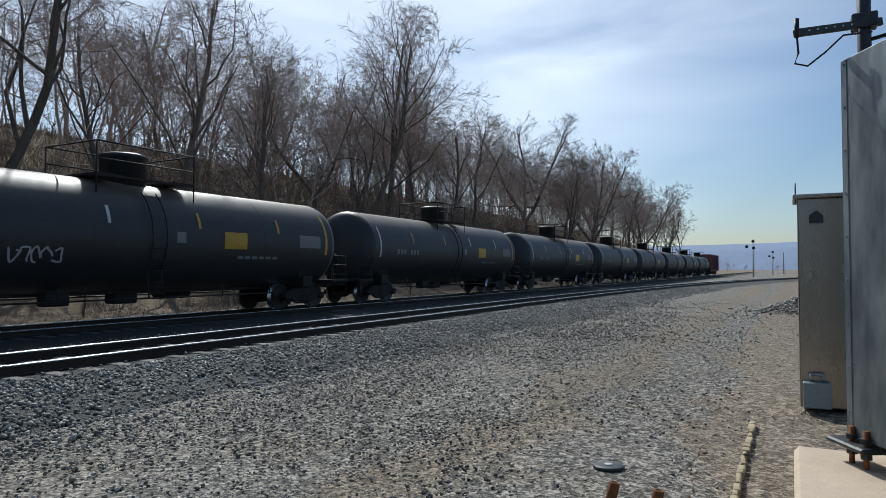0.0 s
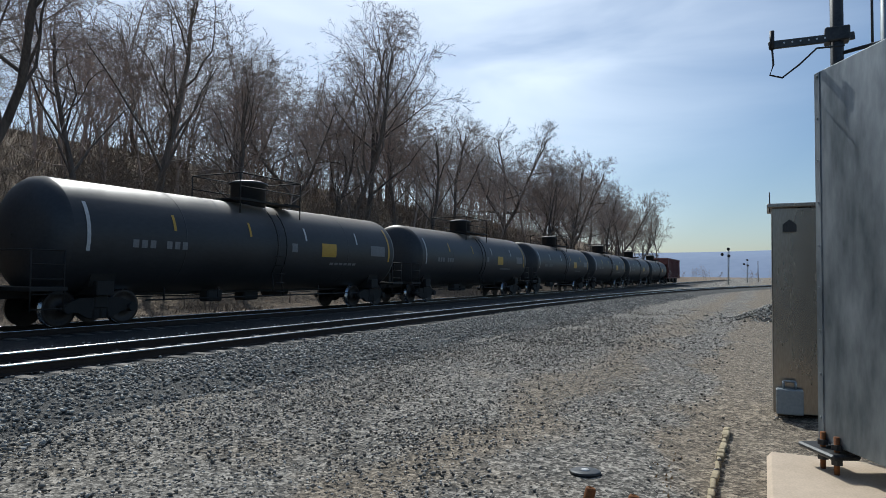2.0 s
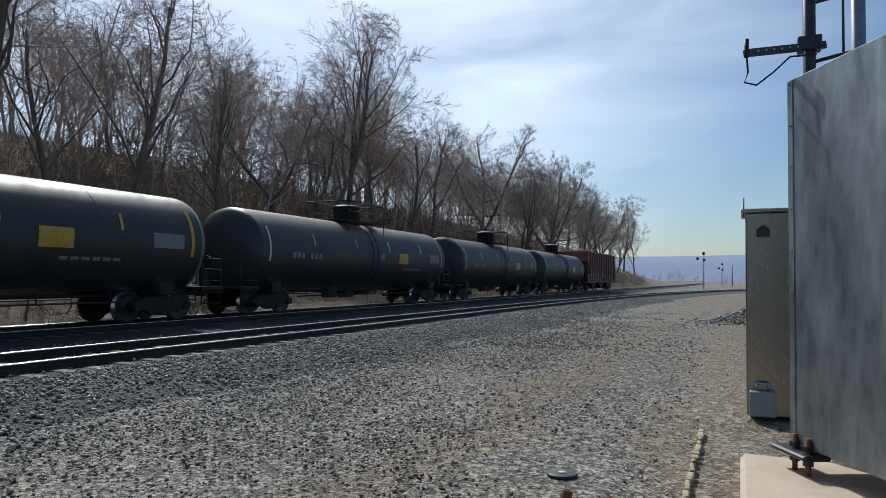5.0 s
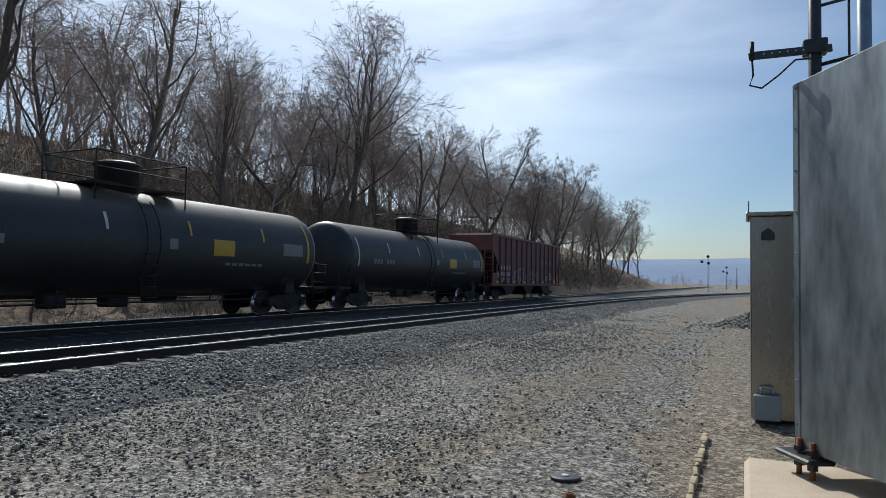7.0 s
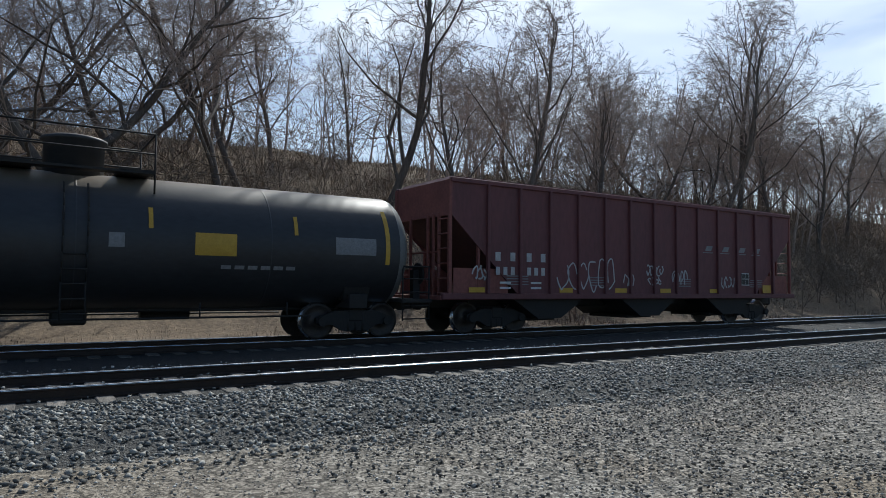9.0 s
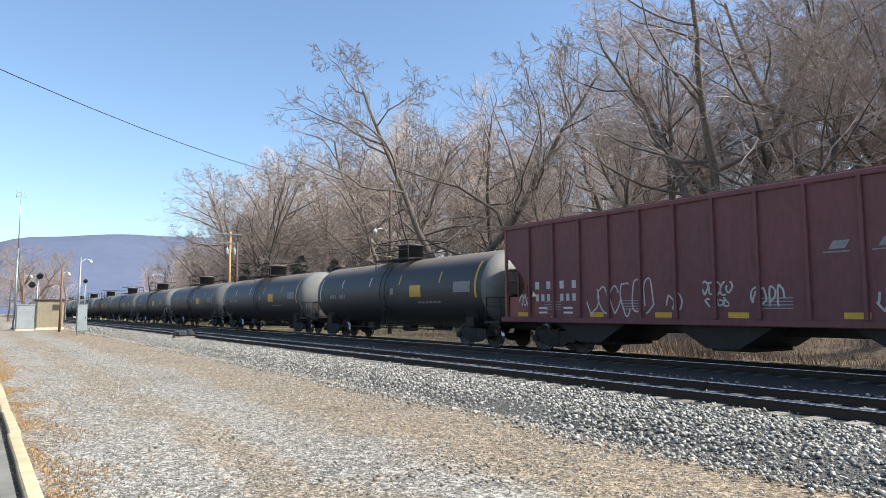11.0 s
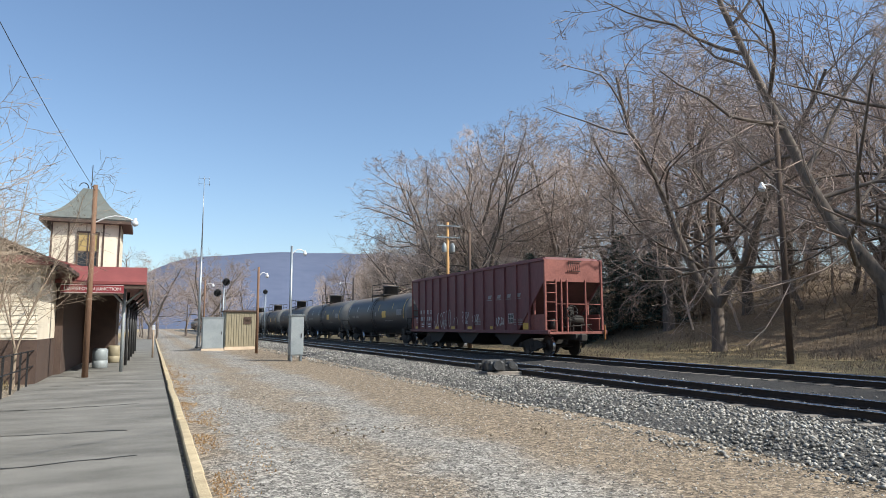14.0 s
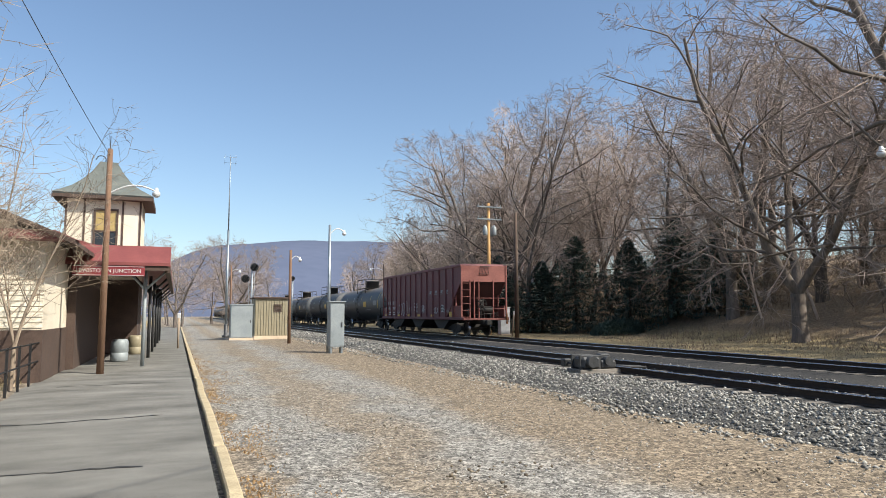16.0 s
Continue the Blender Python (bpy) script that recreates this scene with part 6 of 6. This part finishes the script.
for a, b in (((-0.24, 0.09, 0.36), (-0.24, 0.09, 0.45)), ((-0.11, 0.09, 0.36), (-0.11, 0.09, 0.45)), ((-0.24, 0.09, 0.45), (-0.11, 0.09, 0.45))):
    tube(bm, a, b, 0.016, n=6)
bmesh.ops.transform(bm, matrix=C2, verts=bm.verts)
part("handle", bm, "galv", lk)
bm = B()
tube(bm, (0.02, -0.05, 2.5), (0.02, -0.05, 2.75), 0.008, n=5)
bmesh.ops.transform(bm, matrix=C2, verts=bm.verts)
part("rod", bm, "darkmetal", c2)
# small things on the gravel
dc = tagged(empty("cover_disc", pose(1.4, -5.7, 0.02, 2, 1, 0)), "round dark cover plate with a white centre", "cover")
part("plate", lathe(B(), [(0.13, -0.02), (0.135, 0.005), (0.12, 0.012), (0.03, 0.012)], n=20), "darkmetal", dc)
part("centre", lathe(B(), [(0.04, 0.012), (0.035, 0.02), (0.01, 0.022)], n=10), "white", dc)
for x, y in ((1.12, -4.45), (0.83, -4.42)):
    b = tagged(empty("pipe_stub", pose(x, y, 0, 8, -12, 0)), "rusty steel pipe stub in the gravel", "pipe")
    part("tube", lathe(B(), [(0.036, -0.1), (0.036, 0.27), (0.03, 0.285), (0.024, 0.285), (0.022, 0.2)], n=14), "rust", b)

# ---- motions ----
FRONT = [(0.0, -143.95), (2.0, -114.5), (4.0, -84.5), (7.0, -39.6), (8.5, -17.4), (9.75, 0.8), (11.0, 18.1), (11.5, 25.6), (12.0, 33.2), (12.5, 40.8),
         (13.0, 48.2), (13.5, 57.4), (14.0, 63.6), (14.5, 67.8), (15.0, 71.9), (15.5, 75.8), (16.0, 79.4)]


def on_track(y):
    s = (bend(y + 4) - bend(y - 4)) / 8
    return pose(xb(y), y, 0.30, 0, 0, -math.degrees(math.atan(s)))


def motions():
    walk(hopper, [(t, on_track(f - 8.45)) for t, f in FRONT])
    for k, car in enumerate(tanks):
        walk(car, [(t, on_track(f + 0.25 + 8.45 + 17.6 * k)) for t, f in FRONT])


motions()
